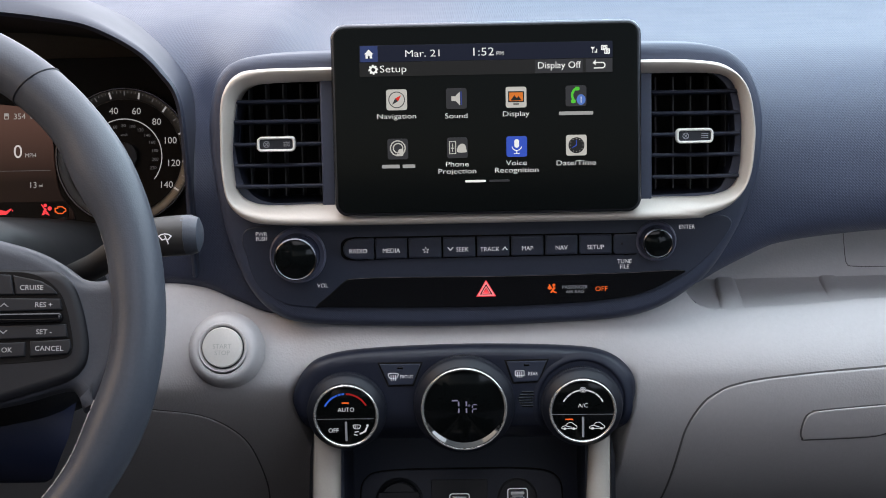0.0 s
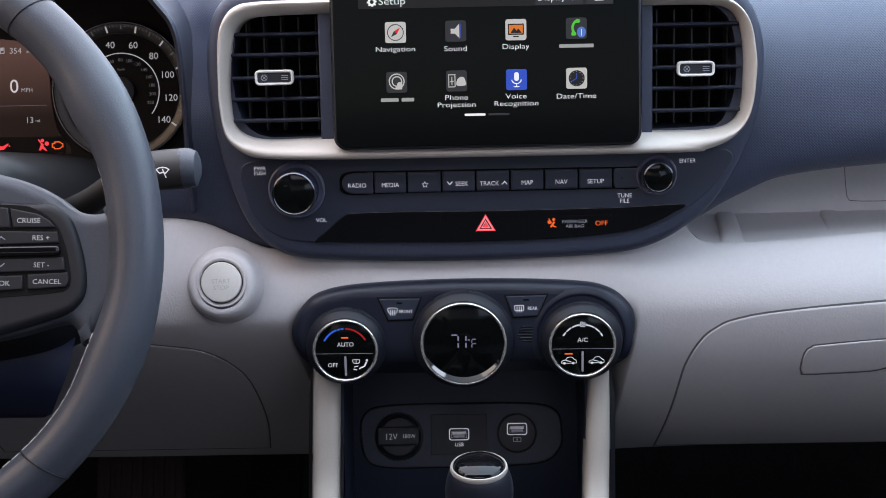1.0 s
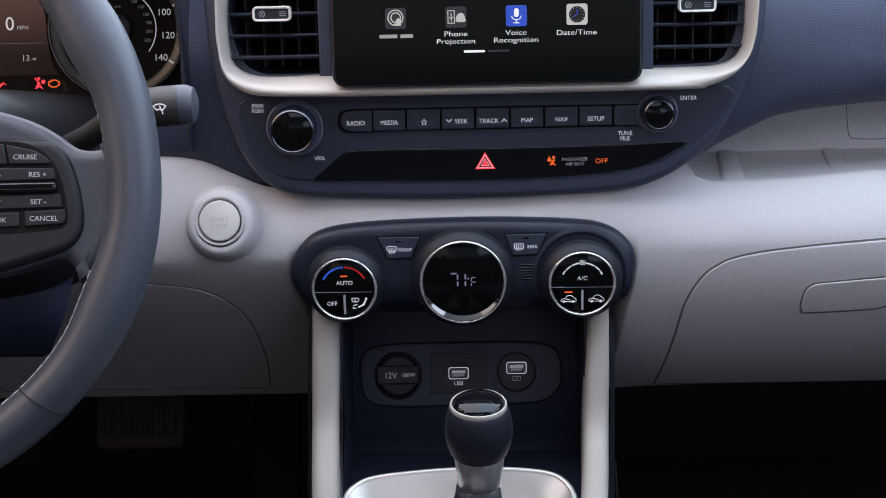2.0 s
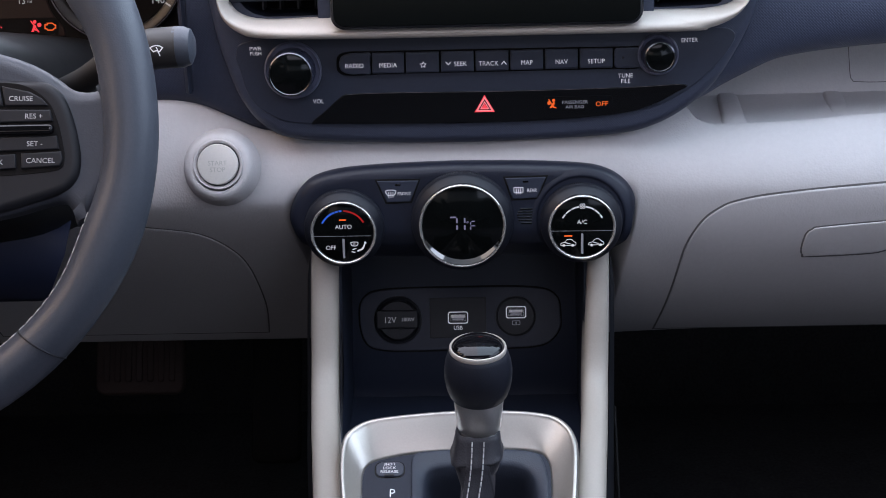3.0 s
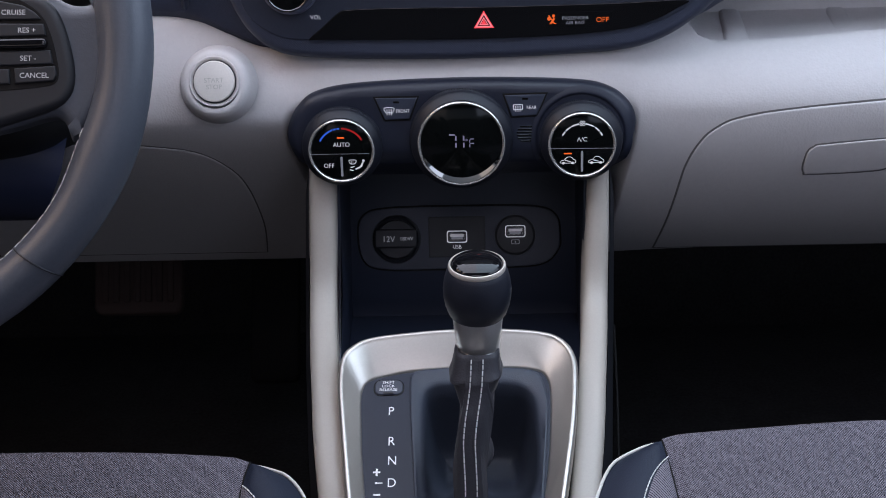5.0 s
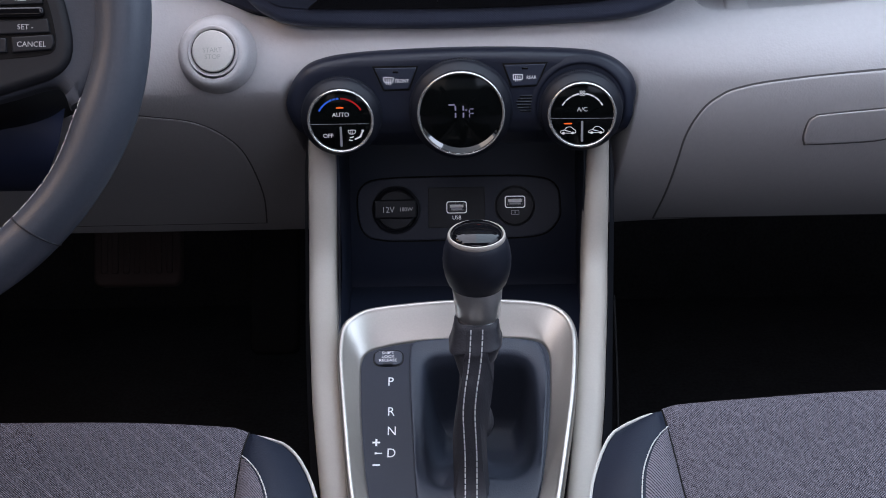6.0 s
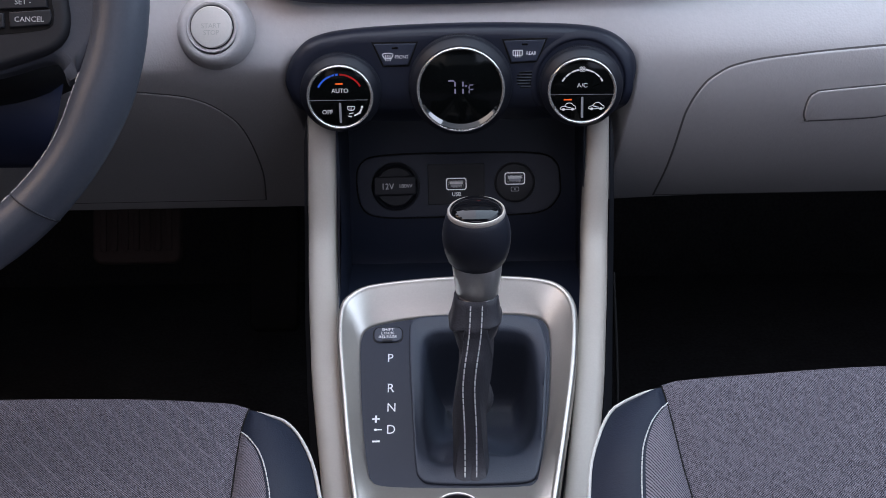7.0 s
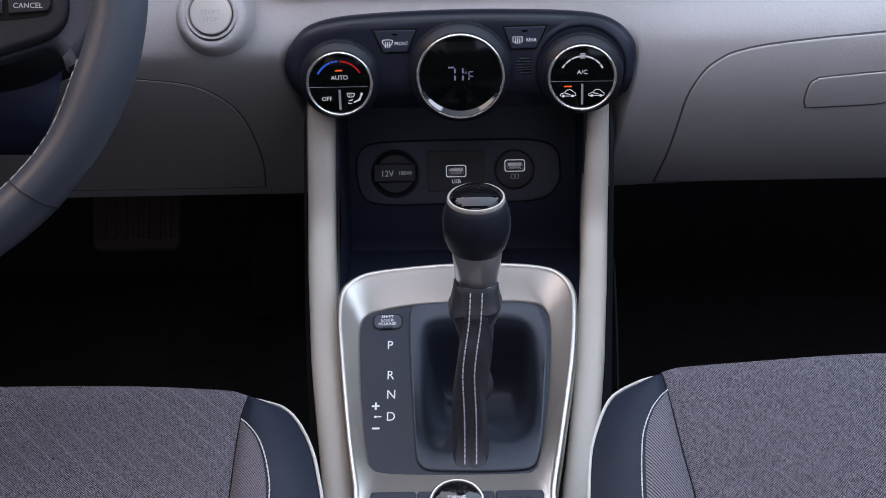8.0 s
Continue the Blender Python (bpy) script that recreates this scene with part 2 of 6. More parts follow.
class Plane:
    """A working plane: u to the right, v up along it, w out of it towards the cabin, all in millimetres; lean: how far its top tips forward."""

    def __init__(self, x, y, z, lean, yaw=0.0, scale=1.0):
        l = radians(lean)
        self.k = scale / 1000
        turn = Matrix.Rotation(radians(yaw), 3, "Z")
        self.o = Vector((x, y, z))
        self.u = turn @ Vector((1, 0, 0))
        self.v = turn @ Vector((0, math.sin(l), math.cos(l)))
        self.w = turn @ Vector((0, -math.cos(l), math.sin(l)))

    def at(self, u, v, w=0.0):
        return self.o + (self.u * u + self.v * v) * self.k + self.w * w / 1000


def smooth(points, n=8, closed=True):
    """Catmull-Rom curve through a few control points."""
    pts = [Vector(p) for p in points]
    out, k = [], len(pts)
    for i in range(k if closed else k - 1):
        if closed:
            a, b, c, d = pts[i - 1], pts[i], pts[(i + 1) % k], pts[(i + 2) % k]
        else:
            a, b, c, d = pts[max(i - 1, 0)], pts[i], pts[i + 1], pts[min(i + 2, k - 1)]
        for j in range(n):
            s = j / n
            out.append(0.5 * ((2 * b) + (c - a) * s + (2 * a - 5 * b + 4 * c - d) * s * s + (3 * b - a - 3 * c + d) * s**3))
    if not closed:
        out.append(pts[-1])
    return out


def rrect(u0, v0, u1, v1, r, n=6):
    """Rounded rectangle, anticlockwise."""
    u0, u1, v0, v1 = min(u0, u1), max(u0, u1), min(v0, v1), max(v0, v1)
    r = min(r, (u1 - u0) / 2 - 1e-3, (v1 - v0) / 2 - 1e-3)
    out = []
    for cu, cv, a in ((u1 - r, v0 + r, -90), (u1 - r, v1 - r, 0), (u0 + r, v1 - r, 90), (u0 + r, v0 + r, 180)):
        for i in range(n + 1):
            t = radians(a + 90 * i / n)
            out.append(Vector((cu + r * math.cos(t), cv + r * math.sin(t))))
    return out


def area2(loop):
    return sum(loop[i - 1].x * p.y - p.x * loop[i - 1].y for i, p in enumerate(loop))


def inset(loop, d):
    """The loop moved inwards by d."""
    sign = 1 if area2(loop) > 0 else -1
    out, k = [], len(loop)
    for i, p in enumerate(loop):
        a, b = loop[i - 1], loop[(i + 1) % k]
        e1, e2 = (p - a), (b - p)
        e1 = e1.normalized() if e1.length > 1e-9 else Vector((0, 0))
        e2 = e2.normalized() if e2.length > 1e-9 else Vector((0, 0))
        n = Vector((-(e1.y + e2.y), e1.x + e2.x))
        if n.length < 1e-9:
            out.append(p.copy())
            continue
        n.normalize()
        k2 = max(0.5, n.dot(Vector((-e1.y, e1.x)))) if e1.length > 0 else 1
        out.append(p + n * sign * d / k2)
    return out


def loft(loops, cap0=False, cap1=False, closed=True, bm=None):
    """Skin between loops of equal length, given as lists of world points."""
    bm = bm or bmesh.new()
    rows = [[bm.verts.new(p) for p in loop] for loop in loops]
    n = len(rows[0])
    for a, b in zip(rows, rows[1:]):
        for i in range(n if closed else n - 1):
            j = (i + 1) % n
            bm.faces.new((a[i], a[j], b[j], b[i]))
    for flag, row in ((cap0, rows[0]), (cap1, rows[-1])):
        if flag:
            f = bm.faces.new(row)
            bmesh.ops.triangulate(bm, faces=[f])
    return bm


def slab(pl, loop, w0, w1, bevel=0.6, steps=3, bm=None):
    """A plate of the loop's outline from w0 out to w1, its front edge rounded."""
    loops = [[pl.at(p.x, p.y, w0) for p in loop]]
    for i in range(steps + 1):
        t = radians(90 * i / steps)
        loops.append([pl.at(p.x, p.y, w1 - bevel + bevel * math.sin(t)) for p in inset(loop, bevel * (1 - math.cos(t)))])
    loops.append([pl.at(p.x, p.y, w1) for p in inset(loop, bevel + min(0.25, bevel * 0.5))])
    return loft(loops, cap0=True, cap1=True, bm=bm)


def rings(pl, stack, cap0=False, cap1=False, bm=None):
    """Loft through (loop, w) pairs."""
    return loft([[pl.at(p.x, p.y, w) for p in loop] for loop, w in stack], cap0, cap1, bm=bm)


def circle(u, v, r, n=48, rv=None):
    return [Vector((u + r * math.cos(2 * math.pi * i / n), v + (rv or r) * math.sin(2 * math.pi * i / n))) for i in range(n)]


def turned(pl, u, v, profile, n=56, cap0=True, cap1=True, bm=None):
    """A turned body on the plane's normal, from (radius, w) pairs."""
    return rings(pl, [(circle(u, v, max(r, 0.01), n), w) for r, w in profile], cap0, cap1, bm)


def arc_band(u, v, r0, r1, a0, a1, n=16):
    out = [Vector((u + r1 * math.cos(radians(a0 + (a1 - a0) * i / n)), v + r1 * math.sin(radians(a0 + (a1 - a0) * i / n)))) for i in range(n + 1)]
    out += [Vector((u + r0 * math.cos(radians(a1 + (a0 - a1) * i / n)), v + r0 * math.sin(radians(a1 + (a0 - a1) * i / n)))) for i in range(n + 1)]
    return out


def poly(*pts):
    return [Vector(p) for p in pts]


def tube(points, radius, n=10, closed=False, flat=1.0, up=Vector((0, 0, 1)), bm=None, caps=True):
    """A round or flattened bar along world points; radius may be a function of 0..1."""
    k = len(points)
    loops = []
    for i, p in enumerate(points):
        a = points[i - 1] if (i or closed) else p
        b = points[(i + 1) % k] if (i < k - 1 or closed) else p
        d = (b - a).normalized()
        s = d.cross(up)
        s = s.normalized() if s.length > 1e-6 else Vector((1, 0, 0))
        q = s.cross(d).normalized()
        r = radius(i / (k - 1)) if callable(radius) else radius
        loops.append([p + s * r * math.cos(2 * math.pi * j / n) + q * r * flat * math.sin(2 * math.pi * j / n) for j in range(n)])
    if closed:
        loops.append(loops[0])
        return loft(loops, bm=bm)
    return loft(loops, caps, caps, bm=bm)


def lettering(pl, text, u, v, w, h, mat, parent, name="lettering", wide=1.0, bold=0.0, align="CENTER", tilt=0.0):
    """Raised print with Blender's own font; h: height of capitals in millimetres; (u, v): its middle."""
    cu = bpy.data.curves.new("print", "FONT")
    cu.body, cu.size, cu.align_x, cu.align_y, cu.offset = text, 1.0, align, "CENTER", bold
    cu.resolution_u = 3
    tmp = bpy.data.objects.new("print", cu)
    me = tmp.to_mesh()
    bm = bmesh.new()
    bm.from_mesh(me)
    tmp.to_mesh_clear()
    bpy.data.objects.remove(tmp)
    bpy.data.curves.remove(cu)
    lo, hi = min(x.co.y for x in bm.verts), max(x.co.y for x in bm.verts)
    s = h / 0.70
    mid = (lo + hi) / 2
    c, sn = math.cos(radians(tilt)), math.sin(radians(tilt))
    for x in bm.verts:
        a, b = x.co.x * s * wide, (x.co.y - mid) * s
        x.co = pl.at(u + a * c - b * sn, v + a * sn + b * c, w)
    return part(name, bm, mat, parent)


def lerp_table(x, table):
    """Smooth reading of a few (x, value) pairs, without overshoot."""
    k = len(table)
    if x <= table[0][0]:
        return table[0][1]
    if x >= table[-1][0]:
        return table[-1][1]
    slope = [(table[i + 1][1] - table[i][1]) / (table[i + 1][0] - table[i][0]) for i in range(k - 1)]
    for i in range(k - 1):
        x0, a = table[i]
        x1, b = table[i + 1]
        if x <= x1:
            ends = []
            for m in (i, i + 1):
                if m == 0 or m == k - 1:
                    ends.append(slope[min(m, k - 2)])
                elif slope[m - 1] * slope[m] <= 0:
                    ends.append(0.0)
                else:
                    ends.append(2 * slope[m - 1] * slope[m] / (slope[m - 1] + slope[m]))
            h, t = x1 - x0, (x - x0) / (x1 - x0)
            return a * (2 * t**3 - 3 * t * t + 1) + h * ends[0] * (t**3 - 2 * t * t + t) + b * (3 * t * t - 2 * t**3) + h * ends[1] * (t**3 - t * t)


def cast(loop, centre, angles):
    """The loop's points in the given directions from a centre inside it."""
    out = []
    c = Vector(centre)
    for a in angles:
        d = Vector((math.cos(a), math.sin(a)))
        best = None
        for i, q in enumerate(loop):
            p = loop[i - 1]
            e = q - p
            den = d.x * e.y - d.y * e.x
            if abs(den) < 1e-12:
                continue
            w = p - c
            s, t = (w.x * e.y - w.y * e.x) / den, (w.x * d.y - w.y * d.x) / den
            if s > 0 and -1e-6 <= t <= 1 + 1e-6:
                best = s if best is None else max(best, s)
        out.append(c + d * best)
    return out


def box(x0, y0, z0, x1, y1, z1, bm=None):
    bm = bm or bmesh.new()
    v = [bm.verts.new((x, y, z)) for x in (x0, x1) for y in (y0, y1) for z in (z0, z1)]
    for f in ((0, 1, 3, 2), (4, 6, 7, 5), (0, 4, 5, 1), (2, 3, 7, 6), (0, 2, 6, 4), (1, 5, 7, 3)):
        bm.faces.new([v[i] for i in f])
    return bm


def sheet(rows, thick=None, bm=None):
    """A surface from rows of world points."""
    return loft(rows, closed=False, bm=bm)

# ---- the cabin that closes the place ----
def plain(name, bm, mat, label, category):
    return tagged(part(name, bm, mat), label, category, kind="structure")


plain("floor", box(-0.80, -1.4, -0.04, 0.80, 1.80, 0.0), CARPET, "black carpeted car floor in deep shade", "floor")
plain("wall_front", box(-0.80, 1.80, -0.04, 0.80, 1.84, 0.72), CARPET, "black carpeted bulkhead behind the footwells", "wall")
plain("wall_left", box(-0.82, -1.4, -0.04, -0.78, 1.84, 0.74), CABIN, "grey lined door side of the cabin", "wall")
plain("wall_right", box(0.78, -1.4, -0.04, 0.82, 1.84, 0.74), CABIN, "grey lined door side of the cabin", "wall")
plain("wall_rear", box(-0.82, -1.44, -0.04, 0.82, -1.40, 0.80), CABIN, "grey lined rear end of the cabin", "wall")
# Unseen roof; its hole is made for the overhead fill lamp.
top = box(-0.82, -1.44, 1.22, 0.82, -0.15, 1.26)
for x0, x1, y0, y1 in ((-0.82, -0.36, -0.15, 0.33), (0.36, 0.82, -0.15, 0.33), (-0.82, 0.82, 0.33, 0.70)):
    box(x0, y0, 1.22, x1, y1, 1.26, top)
plain("ceiling", top, HEADLINER, "unseen roof lining, made black against reflections", "ceiling")

# ---- planes of the instrument panel ----
SCR = Plane(0, 1.140, 0.632, 8)
VENT = Plane(0, 1.160, 0.683, 8)
RAD = Plane(0, 1.163, 0.600, 6)
CLI = Plane(0, 1.150, 0.512, 8)
DIA = Plane(0, 1.130, 0.494, 3)
PKT = Plane(0, 1.225, 0.382, 22)
SHF = Plane(0, 1.0, 0.351, 70)
CLU = Plane(0, 1.32, 0.66, 15)
WHL = Plane(-0.345, 0.9234, 0.6373, 25)

# ---- dashboard: light lower half, dark padded upper half, instrument hood ----
dash = thing("dashboard", (0, 1.3, 0.37), "two-tone dashboard, beige lower half and dark navy padded top", "dashboard")

EDGE = [(-0.74, 0.572), (-0.217, 0.572), (-0.1925, 0.569), (-0.168, 0.558), (-0.144, 0.548), (-0.10, 0.546), (0.10, 0.548), (0.125, 0.553),
        (0.1525, 0.5605), (0.1668, 0.5475), (0.180, 0.5450), (0.23, 0.5464), (0.30, 0.5503), (0.74, 0.558)]


ROUND = [(-0.74, 0.572), (-0.217, 0.572), (-0.168, 0.560), (-0.144, 0.550), (-0.10, 0.547), (0.10, 0.549), (0.18, 0.5485), (0.30, 0.551), (0.74, 0.559)]


def lower_y(x, z):
    """Depth of the beige face: it tucks under towards its foot and rolls away towards its top."""
    if z < 0.505:
        k = max(0.0, min(1.0, (-0.03 - x) / 0.10))
        k, d = k * k * (3 - 2 * k), 0.505 - z
        y = 1.156 + (1 - k) * 4.4 * d * d + k * 1.05 * d * d / (d + 0.022)
    else:
        k = max(0.0, min(1.0, (abs(x) - 0.09) / 0.075))
        y = 1.156 + (0.013 + 0.019 * k * k * (3 - 2 * k)) * ((z - 0.505) / (lerp_table(x, ROUND) - 0.505)) ** 1.8
    return y + chamfer(x, z)


OPENING = smooth([(0.1040, 0.335), (0.1075, 0.385), (0.1135, 0.444), (0.1195, 0.485), (0.1215, 0.505), (0.1160, 0.520), (0.0980, 0.5305), (0.0700, 0.5345), (0.0, 0.5370), (-0.0720, 0.5350),
                  (-0.1050, 0.5305), (-0.1230, 0.519), (-0.1310, 0.503), (-0.1300, 0.480), (-0.1240, 0.440), (-0.1180, 0.385), (-0.1140, 0.335)], 4, closed=False)


def chamfer(x, z):
    """How far the beige face falls back inside the soft edge of the console's opening."""
    p = Vector((x, z))
    if abs(x) > 0.14 or z > 0.54:
        return 0.0
    near, inside = 1.0, False
    k = len(OPENING)
    for i in range(k):
        a, b = OPENING[i], OPENING[(i + 1) % k]
        if (a.y > z) != (b.y > z) and x < a.x + (z - a.y) * (b.x - a.x) / (b.y - a.y):
            inside = not inside
        if i < k - 1:
            e = b - a
            t = max(0.0, min(1.0, (p - a).dot(e) / e.length_squared))
            near = min(near, (p - a - e * t).length)
    if not inside:
        return 0.0
    d = min(near, 0.014)
    k = max(0.0, min(1.0, (0.520 - z) / 0.05))
    return 3.0 * d * d / (d + 0.0025) * k * k * (3 - 2 * k)


def lower_dash():
    bm = bmesh.new()
    xs = [-0.74 + i * 0.02 for i in range(25)] + [-0.25 + i * 0.0025 for i in range(1, 221)] + [0.30 + i * 0.02 for i in range(1, 23)]
    xs = sorted(xs + [c + i * 0.00125 for c in (-0.1325, 0.1005) for i in range(22)])
    n = 80
    grid = []
    for x in xs:
        top, foot = lerp_table(x, EDGE), lerp_table(x, [(-0.273, 0.3141), (-0.164, 0.3141), (-0.131, 0.3141), (0.127, 0.3499), (0.159, 0.3529), (0.315, 0.3603), (0.521, 0.3687)])
        col = [Vector((x, 1.40, foot - 0.006)), Vector((x, lower_y(x, foot) + 0.02, foot - 0.006))]
        for j in range(n + 1):
            z = foot + (top - foot) * j / n
            col.append(Vector((x, lower_y(x, z), z)))
        col += [Vector((x, lower_y(x, top) + 0.004, top + 0.0008)), Vector((x, lower_y(x, top) + 0.008, top - 0.002))]
        grid.append([bm.verts.new(p) for p in col])
    for a, b in zip(grid, grid[1:]):
        for j in range(len(a) - 1):
            m = (a[j].co + b[j + 1].co) / 2
            if -0.098 < m.x < 0.090 and m.z < 0.452:
                continue
            bm.faces.new((a[j], b[j], b[j + 1], a[j + 1]))
    return part("lower_panel", bm, BEIGE, dash, "beige grained moulded lower panel")


lower_dash()


def shelf():
    """The open tray above the glove box: floor, back wall and ribs."""
    rows = []
    for i in range(60):
        x = 0.140 + i * 0.01
        top = lerp_table(x, EDGE)
        y0 = lower_y(x, top) + 0.006
        b = 0.0008 * i * 0.1
        near = top - 0.0022
        rows.append([Vector((x, y0, top - 0.001)), Vector((x, y0 + 0.002, near + 0.0004)), Vector((x, y0 + 0.005, near)), Vector((x, 1.2455, 0.5476 + b)), Vector((x, 1.2495, 0.5490 + b)), Vector((x, 1.2515, 0.5530 + b)),
                     Vector((x, 1.256, 0.575)), Vector((x, 1.261, 0.60)), Vector((x, 1.272, 0.66))])
    tray = part("storage_shelf", sheet(rows), BEIGE, dash, "open beige storage shelf with a ribbed floor")
    for x in (0.1955, 0.2740, 0.3525, 0.431):
        bm = bmesh.new()
        back, near = Vector((x, 1.2500, 0.5485)), Vector((x - 0.0025, 1.1990, 0.5440))
        prof = [(-0.0085, -0.003), (-0.0072, 0.001), (-0.0060, 0.0032), (-0.0045, 0.0040), (0.004, 0.0038), (0.0062, 0.0026), (0.0078, 0.0004), (0.0088, -0.003)]
        loft([[back + (near - back) * t + Vector((s * (1 + 0.1 * t), 0, h * k * 0.62)) for s, h in prof] for t, k in ((0, 1.0), (0.3, 1.0), (0.7, 1.0), (0.95, 0.8), (1.1, -0.3))], True, True, bm=bm)
        part("rib", bm, BEIGE, tray, angle=60)
    flap = smooth([(0.2850, 0.602), (0.2861, 0.5805), (0.2876, 0.5630), (0.2892, 0.5588), (0.2932, 0.5572), (0.3186, 0.5567), (0.40, 0.558)], 6, closed=False)
    pts = [Vector((p.x, 1.2510 + (p.y - 0.553) * 0.205, p.y)) for p in flap]
    part("seam", tube(pts, 0.0003, 6), SEAM, tray)


shelf()

PAD_EDGE = [(-0.74, 0.566), (-0.217, 0.566), (-0.1925, 0.563), (-0.168, 0.5515), (-0.144, 0.5415), (-0.10, 0.5385), (0.10, 0.540), (0.125, 0.546),
            (0.150, 0.556), (0.168, 0.564), (0.180, 0.5715), (0.195, 0.5795), (0.224, 0.5922), (0.2645, 0.598), (0.30, 0.6007), (0.74, 0.611)]


HOOD_OUT = smooth([(-0.80, 0.60), (-0.775, 0.72), (-0.67, 0.785), (-0.50, 0.812), (-0.370, 0.8030), (-0.325, 0.7920), (-0.2860, 0.7800), (-0.2560, 0.7665), (-0.2290, 0.7462), (-0.2115, 0.7265), (-0.1995, 0.7030), (-0.1960, 0.6640), (-0.1950, 0.62), (-0.1945, 0.581)], 8, closed=False)


def under_hood(p):
    """Whether a place lies inside the hood's shell."""
    if p.x > -0.195 or p.y > 1.44 or p.z < 0.604:
        return False
    t = max(0.0, (p.y - 1.225) / 0.065) if p.y < 1.29 else 1 + (p.y - 1.29) / 0.15
    sx = 1 - 0.025 * t if t < 1 else 0.975 - 0.055 * (t - 1)
    sz = 1 - 0.10 * t if t < 1 else 0.90 - 0.28 * (t - 1)
    x, z = -0.46 + (p.x + 0.46) / sx, 0.66 + (p.z - 0.66) / sz
    near = min(HOOD_OUT, key=lambda q: abs(q.x - x)) if z > 0.69 else None
    return x < -0.1975 if near is None else (z < near.y - 0.001 and x < -0.1975)


def upper_pad():
    rows = []
    xs = [-0.74 + i * 0.02 for i in range(25)] + [-0.25 + i * 0.005 for i in range(1, 111)] + [0.30 + i * 0.02 for i in range(1, 23)]
    for x in xs:
        z = lerp_table(x, PAD_EDGE)
        dip = 0.050 * math.exp(-(((x + 0.203) / 0.030) ** 2))
        k = max(0.0, min(1.0, (-0.10 - x) / 0.05))
        lift = 0.022 * k * k * (3 - 2 * k)
        ctrl = [(1.31, z + 0.004), (1.215, z), (1.196, z + 0.0015), (1.187, z + 0.008), (1.184, z + 0.022), (1.186, 0.64 + 0.4 * lift), (1.196, 0.672 + 0.8 * lift), (1.215, 0.699 + lift),
                (1.25, 0.7175 + lift), (1.31, 0.728 + lift), (1.45, 0.736 + lift), (1.62, 0.742 + lift), (1.9, 0.75 + lift)]
        rows.append([Vector((x, p.x + dip * max(0.0, min(1.0, (p.y - 0.645) / 0.05)) - (0.004 if x > 0.16 else 0), p.y)) for p in smooth([(a, b) for a, b in ctrl], 5, closed=False)])
    bm = sheet(rows)
    bmesh.ops.delete(bm, geom=[f for f in bm.faces if all(under_hood(v.co) for v in f.verts)], context="FACES")
    bmesh.ops.delete(bm, geom=[f for f in bm.faces if abs(f.calc_center_median().x - 0.014) < 0.172 and 0.60 < f.calc_center_median().z < 0.722 and f.calc_center_median().y < 1.27], context="FACES")
    return part("upper_pad", bm, PAD, dash, "dark navy fine-grained padded dash top")


upper_pad()


def hood():
    """The arched instrument hood: dark cavity inside, padded shell outside."""
    inner = smooth([(-0.78, 0.60), (-0.745, 0.70), (-0.66, 0.752), (-0.50, 0.779), (-0.360, 0.7785), (-0.3150, 0.7744), (-0.2833, 0.7700), (-0.2541, 0.7636), (-0.2244, 0.7476), (-0.2072, 0.7301), (-0.1962, 0.7095), (-0.1936, 0.6644), (-0.1930, 0.62), (-0.1925, 0.581)], 8, closed=False)
    outer = HOOD_OUT
    deep = [Vector((-0.46 + (p.x + 0.46) * 0.91, 1.36, 0.62 + (p.y - 0.62) * 0.72)) for p in inner]
    mid = [Vector((-0.44 + (p.x + 0.44) * 0.978, 1.186, 0.60 + (p.y - 0.60) * 0.965)) for p in inner]
    lip0 = [Vector((-0.44 + (p.x + 0.44) * 0.984, 1.172, 0.60 + (p.y - 0.60) * 0.972)) for p in inner]
    lip = [Vector((-0.44 + (p.x + 0.44) * 0.995, 1.1685, 0.60 + (p.y - 0.60) * 0.990)) for p in inner]
    lip2 = [Vector((p.x, 1.1700, p.y)) for p in inner]
    ease = [Vector(((p.x * 0.7 + q.x * 0.3), 1.180, (p.y * 0.55 + q.y * 0.45))) for p, q in zip(inner, outer)]
    ease2 = [Vector(((p.x * 0.3 + q.x * 0.7), 1.198, (p.y * 0.2 + q.y * 0.8))) for p, q in zip(inner, outer)]
    crest = [Vector((q.x, 1.225, q.y)) for q in outer]
    back = [Vector((-0.46 + (q.x + 0.46) * 0.975, 1.29, 0.66 + (q.y - 0.66) * 0.90)) for q in outer]
    far = [Vector((-0.46 + (q.x + 0.46) * 0.92, 1.44, 0.66 + (q.y - 0.66) * 0.62)) for q in outer]
    part("instrument_hood", loft([mid, lip0, lip, lip2, ease, ease2, crest, back, far], closed=False), HOOD, dash, "arched navy padded instrument hood", angle=80)
    lining = loft([deep, mid], closed=False)
    bmesh.ops.triangulate(lining, faces=[lining.faces.new([lining.verts.new(p) for p in deep])])
    part("hood_lining", lining, LINING, dash, "matt black inner lining")


hood()


FLAT = Plane(0, 0, 0, 0)


def moulded(loop, back, proud, bevel, steps):
    """A plate that follows the beige face; its outline, in millimetres across and up, is fitted to the camera's view.
    """
    bm = slab(FLAT, loop, back, proud, bevel, steps)
    for k in range(36):
        bmesh.ops.bisect_plane(bm, geom=bm.verts[:] + bm.edges[:] + bm.faces[:], plane_co=(0, 0, 0.342 + k * 0.0052), plane_no=(0, 0, 1))
    for v in bm.verts:
        v.co.y += lower_y(v.co.x, v.co.z)
    return bm


def panel_with_seam(name, loop, proud, parent, mat, label):
    """A separate panel with a dark shut line round it."""
    part("shut_line", moulded(inset(loop, -0.75), -6, 0.35, 0.1, 1), SEAM, parent)
    return part(name, moulded(loop, -6, proud, 2.0, 4), mat, parent, label, angle=40)


